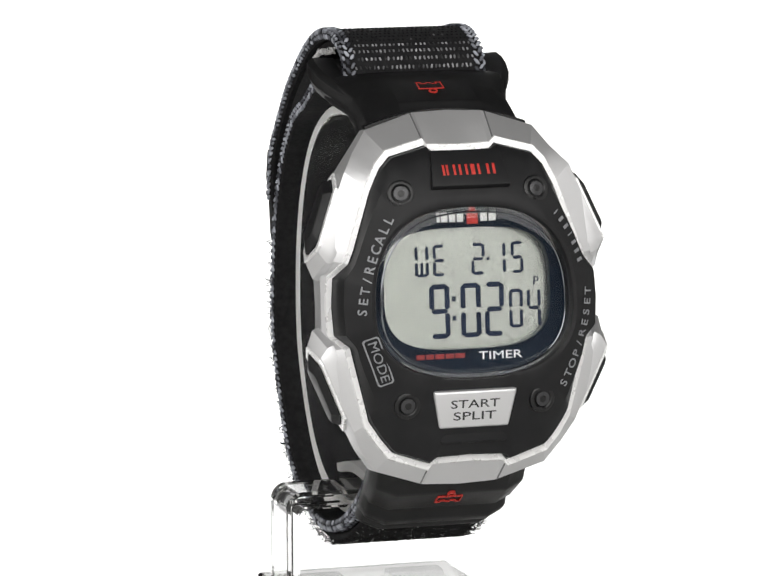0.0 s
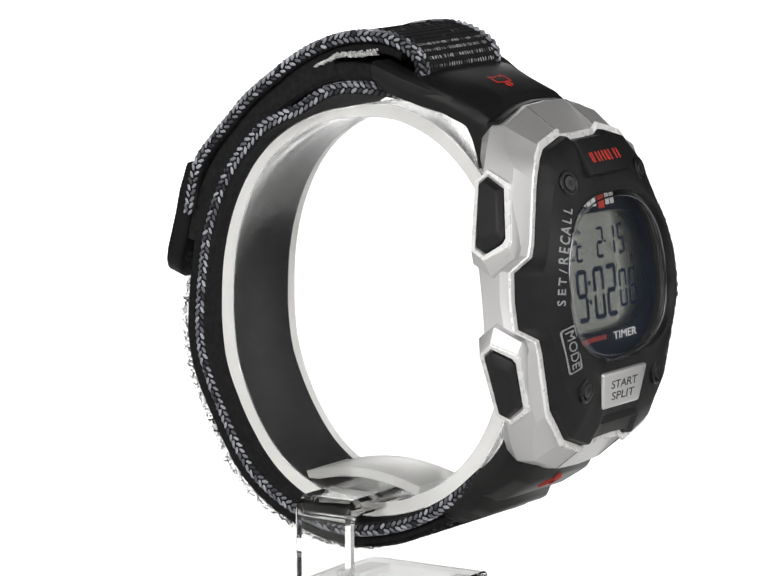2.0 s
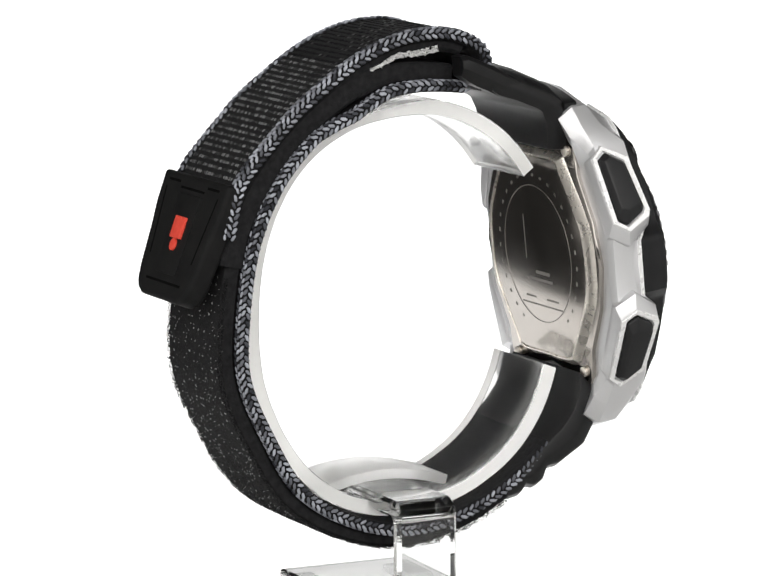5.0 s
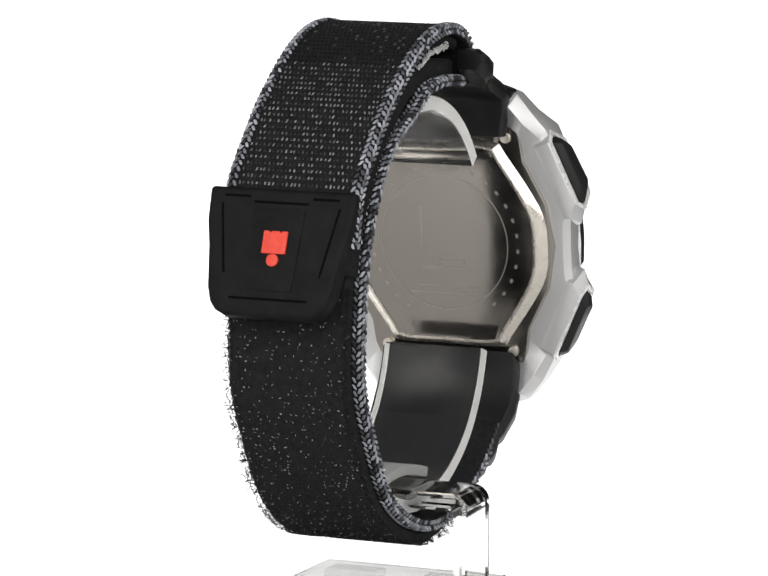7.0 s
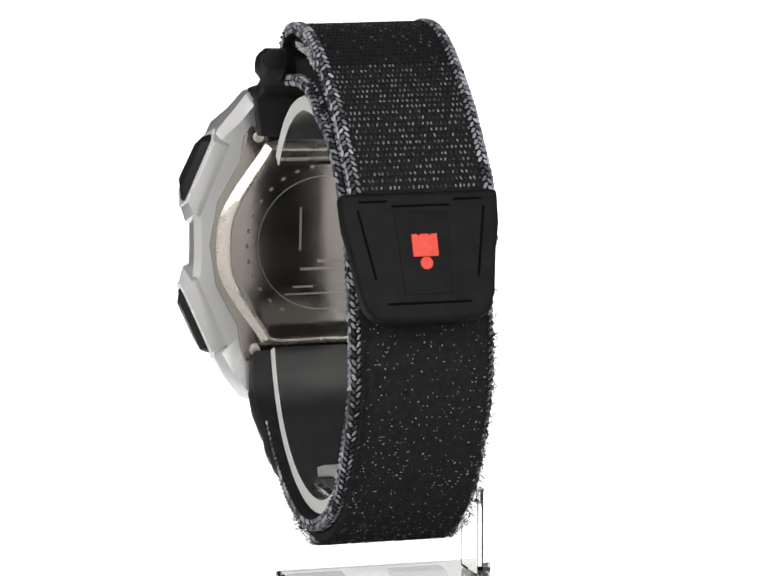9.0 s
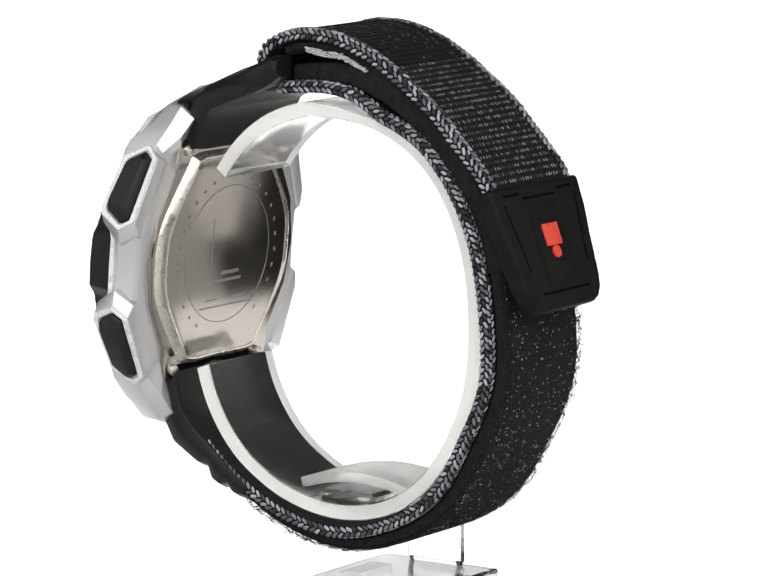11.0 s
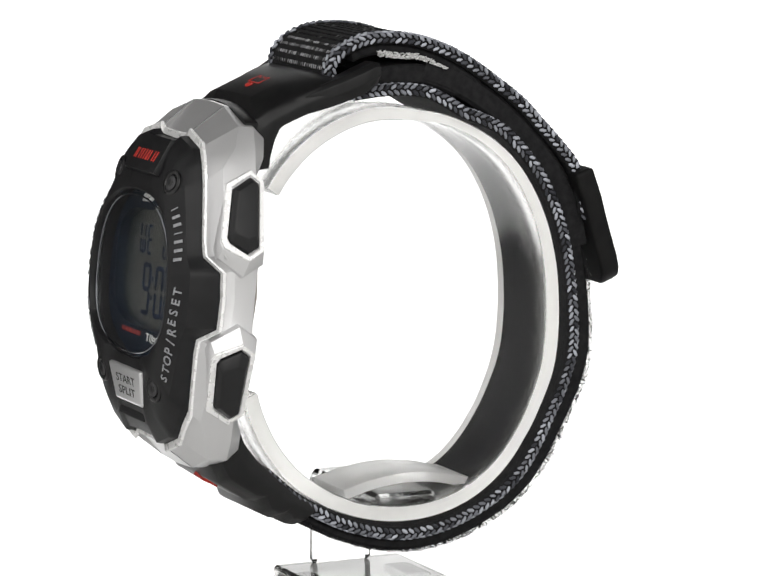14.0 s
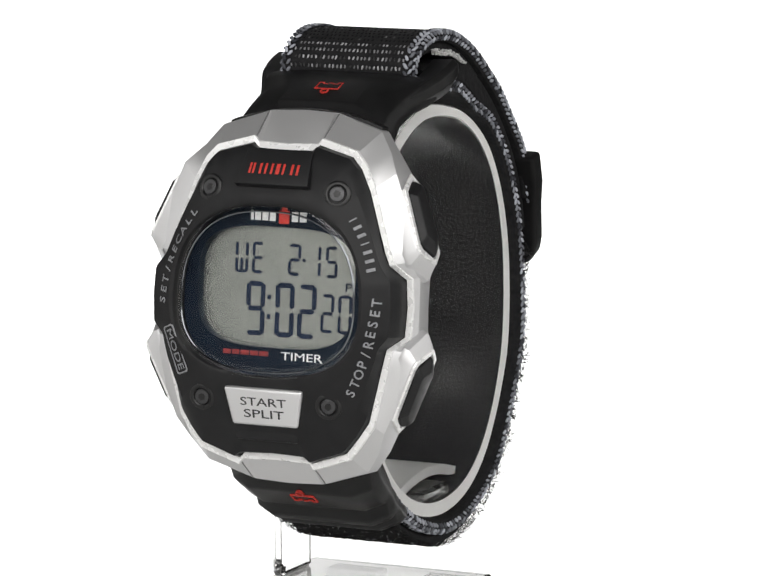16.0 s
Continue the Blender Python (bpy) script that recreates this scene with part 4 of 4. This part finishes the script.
def build_wording(watch):
    part("grey_wording", draped(arc_text("SET/RECALL", 1.5, (-14.85, -2.0), (-10.5, 10.7), 0.85, 0, 0.0, 1.15)), GREY_INK, watch, "grey printed wording")
    part("grey_wording", draped(arc_text("STOP/RESET", 1.5, (11.7, -12.2), (15.5, 0.8), -0.75, 0, 0.0, 1.15)), GREY_INK, watch, "grey printed wording")
    mode = pose(-12.85, -7.6, 0, 0, 0, -70)
    bm = lettering("MODE", 1.5, 0.03)
    bmesh.ops.transform(bm, matrix=mode @ Matrix.Diagonal((1.3, 1, 1, 1)), verts=bm.verts)
    part("grey_wording", draped(bm), GREY_INK, watch, "grey printed wording")
    ring = bmesh.new()
    shape = [(-3.2, 0.75), (-2.95, 1.0), (2.95, 1.0), (3.2, 0.75), (3.2, -0.75), (2.95, -1.0), (-2.95, -1.0), (-3.2, -0.75)]
    rows = [[(x * k, y * (1 - (1 - k) * 3), w) for x, y in shape] for k, w in ((1.0, -0.1), (1.0, 0.03), (0.945, 0.03), (0.945, -0.1))]
    loft(ring, rows + [rows[0]], False, False)
    bmesh.ops.transform(ring, matrix=mode, verts=ring.verts)
    part("printed_frame", draped(ring), GREY_INK, watch, "grey printed frame")
    a, b = np.array((11.1, 10.8)), np.array((14.5, 3.6))
    for i in range(7):
        s = (i + 0.5) / 7
        p = a + (b - a) * s + np.array((0.5, 0.25)) * 4 * s * (1 - s)
        w = 0.16 if i in (0, 3) else 0.42
        part("grey_bar", draped(box(-w / 2, w / 2, -0.46, 0.46, -0.02, 0.03, 0.02, 1, pose(p[0], p[1], 0, 0, 0, -52 - 22 * s)), 0.17), GREY_INK, watch)


def build_watch():
    watch = thing_at_axis("wrist_watch", "black and silver digital sports watch with black nylon wrap strap", "watch")
    build_case(watch)
    display = build_cover(watch)
    build_figures(display)
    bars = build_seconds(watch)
    build_print(watch, display)
    build_pad(watch)
    build_start_button(watch)
    build_screws(watch)
    build_pushers(watch)
    build_back(watch)
    build_lugs(watch)
    build_strap(watch)
    build_clasp(watch)
    build_wording(watch)
    return watch, bars


# ---- clear acrylic display stand: cuff, side arm, post and foot ----
CUFF_MID = CX + 0.6


def build_stand():
    stand = thing_at_axis("watch_stand", "clear acrylic watch stand with an open cuff and a square foot", "stand")
    # cuff: open ring, its gap towards the case
    angs = np.linspace(radians(-162), radians(143), 96)     # from the lower end round the back to the upper end

    def at(a, k):
        c, s = math.cos(a), math.sin(a)
        e = 2 / 2.25
        return (-0.6 + ((23.2 if c > 0 else 24.6) - k) * math.copysign(abs(c) ** e, c), -30.4 + (28.4 - k) * math.copysign(abs(s) ** e, s))
    def ease(a):
        """The ring lies a hair inside the strap all the way round."""
        return float(np.interp(math.degrees(a), [-150, -135, -120, -105, -90, -65, -40, -28, -16, -4, 8, 20, 33, 45, 58, 68, 84, 100],
                               [0, 0.2, 0.5, 0.4, 0.05, 0.35, 0.75, 0.6, 0.05, 0.1, 0.35, 0.7, 1.05, 1.3, 1.65, 1.75, 1.5, 0.3]))
    bm = bmesh.new()
    loops = []
    for a in angs:
        (yo, zo), (yi, zi) = at(a, ease(a)), at(a, 2.2 + 0.5 * ease(a))
        loops.append([(CUFF_MID - 7.3, yo, zo), (CUFF_MID + 7.3, yo, zo), (CUFF_MID + 7.3, yi, zi), (CUFF_MID - 7.3, yi, zi)])
    loft(bm, loops)
    bevelled(bm, 0.18, 2, 50)
    part("cuff", bm, CUFF, stand, "open clear acrylic ring", angle=30).visible_shadow = False
    for x0, x1 in ((CUFF_MID - 7.4, CUFF_MID - 7.28), (CUFF_MID + 7.28, CUFF_MID + 7.4)):
        bm = bmesh.new()
        loft(bm, [[(x0, *at(a, 0.15 + ease(a))), (x1, *at(a, 0.15 + ease(a))), (x1, *at(a, 2.05 + 0.5 * ease(a))), (x0, *at(a, 2.05 + 0.5 * ease(a)))] for a in angs])
        part("cuff_edge", bm, FROSTED, stand, "frosted cut edge of the ring", angle=30).visible_shadow = False
    arch = [(-8.4, -54.9), (-4.0, -53.8), (0.8, -53.3), (5.5, -53.7), (9.9, -54.8)]
    pth, _ = spline(arch, 24)
    nr, _ = normals(pth)
    bm = bmesh.new()
    loft(bm, [[(CX - 4.6, *(p - 0.7 * q)), (CX + 5.4, *(p - 0.7 * q)), (CX + 5.4, *(p + 0.7 * q)), (CX - 4.6, *(p + 0.7 * q))] for p, q in zip(pth, nr)])
    bevelled(bm, 0.15, 2, 50)
    part("arched_bridge", bm, BRIDGE, stand, "milky clear arched bridge inside the ring", angle=30)
    # arm and post as one bent bar
    bar = [(8.3, -55.0), (-12.2, -55.0)] + [(-12.2 + 2.2 * math.cos(a), -57.2 + 2.2 * math.sin(a)) for a in np.linspace(radians(100), radians(180), 7)] + [(-14.4, -68.6), (-12.5, -68.6), (-12.5, -58.6)] + \
          [(-11.5 + 1.0 * math.cos(a), -58.4 + 1.0 * math.sin(a)) for a in np.linspace(radians(180), radians(90), 5)] + [(8.3, -57.4)]
    bm = bmesh.new()
    loft(bm, [[(x, y, z) for x, z in bar] for y in (-4.4, 4.4)])
    bevelled(bm, 0.5, 1, 40)
    part("arm", bm, ACRYLIC, stand, "clear bent side arm", angle=30)
    part("foot_plate", box(-14.9, 12.5, -9.6, 9.6, -71.2, -68.5, 0.7, 4), ACRYLIC, stand, "clear square foot plate")
    for x in (-10.9, 3.2):
        for y in (-9.0, 5.4):
            part("rubber_foot", box(x, x + 7.6, y, y + 3.6, -73.0, -71.2, 0.3), RUBBER, stand, "dark rubber foot pad")
    return stand


watch, seconds_bars = build_watch()
stand = build_stand()


# ---- movement ----
def motions():
    """The turntable carries watch and stand round; the seconds run on."""
    times = [i * 0.8 for i in range(21)]
    rows = [(t, pose(0, 0, LIFT, 0, 0, turn_at(t))) for t in times]
    walk(watch, rows)
    walk(stand, rows)
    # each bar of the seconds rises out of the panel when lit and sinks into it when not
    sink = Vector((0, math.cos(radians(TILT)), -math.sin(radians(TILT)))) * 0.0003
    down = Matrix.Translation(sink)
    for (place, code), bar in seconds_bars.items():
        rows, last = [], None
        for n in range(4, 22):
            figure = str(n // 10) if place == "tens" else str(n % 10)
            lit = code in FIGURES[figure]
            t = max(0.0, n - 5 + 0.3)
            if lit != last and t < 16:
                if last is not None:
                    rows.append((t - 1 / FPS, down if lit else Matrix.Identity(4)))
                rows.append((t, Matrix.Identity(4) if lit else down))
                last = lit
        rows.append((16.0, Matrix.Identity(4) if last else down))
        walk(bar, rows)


motions()
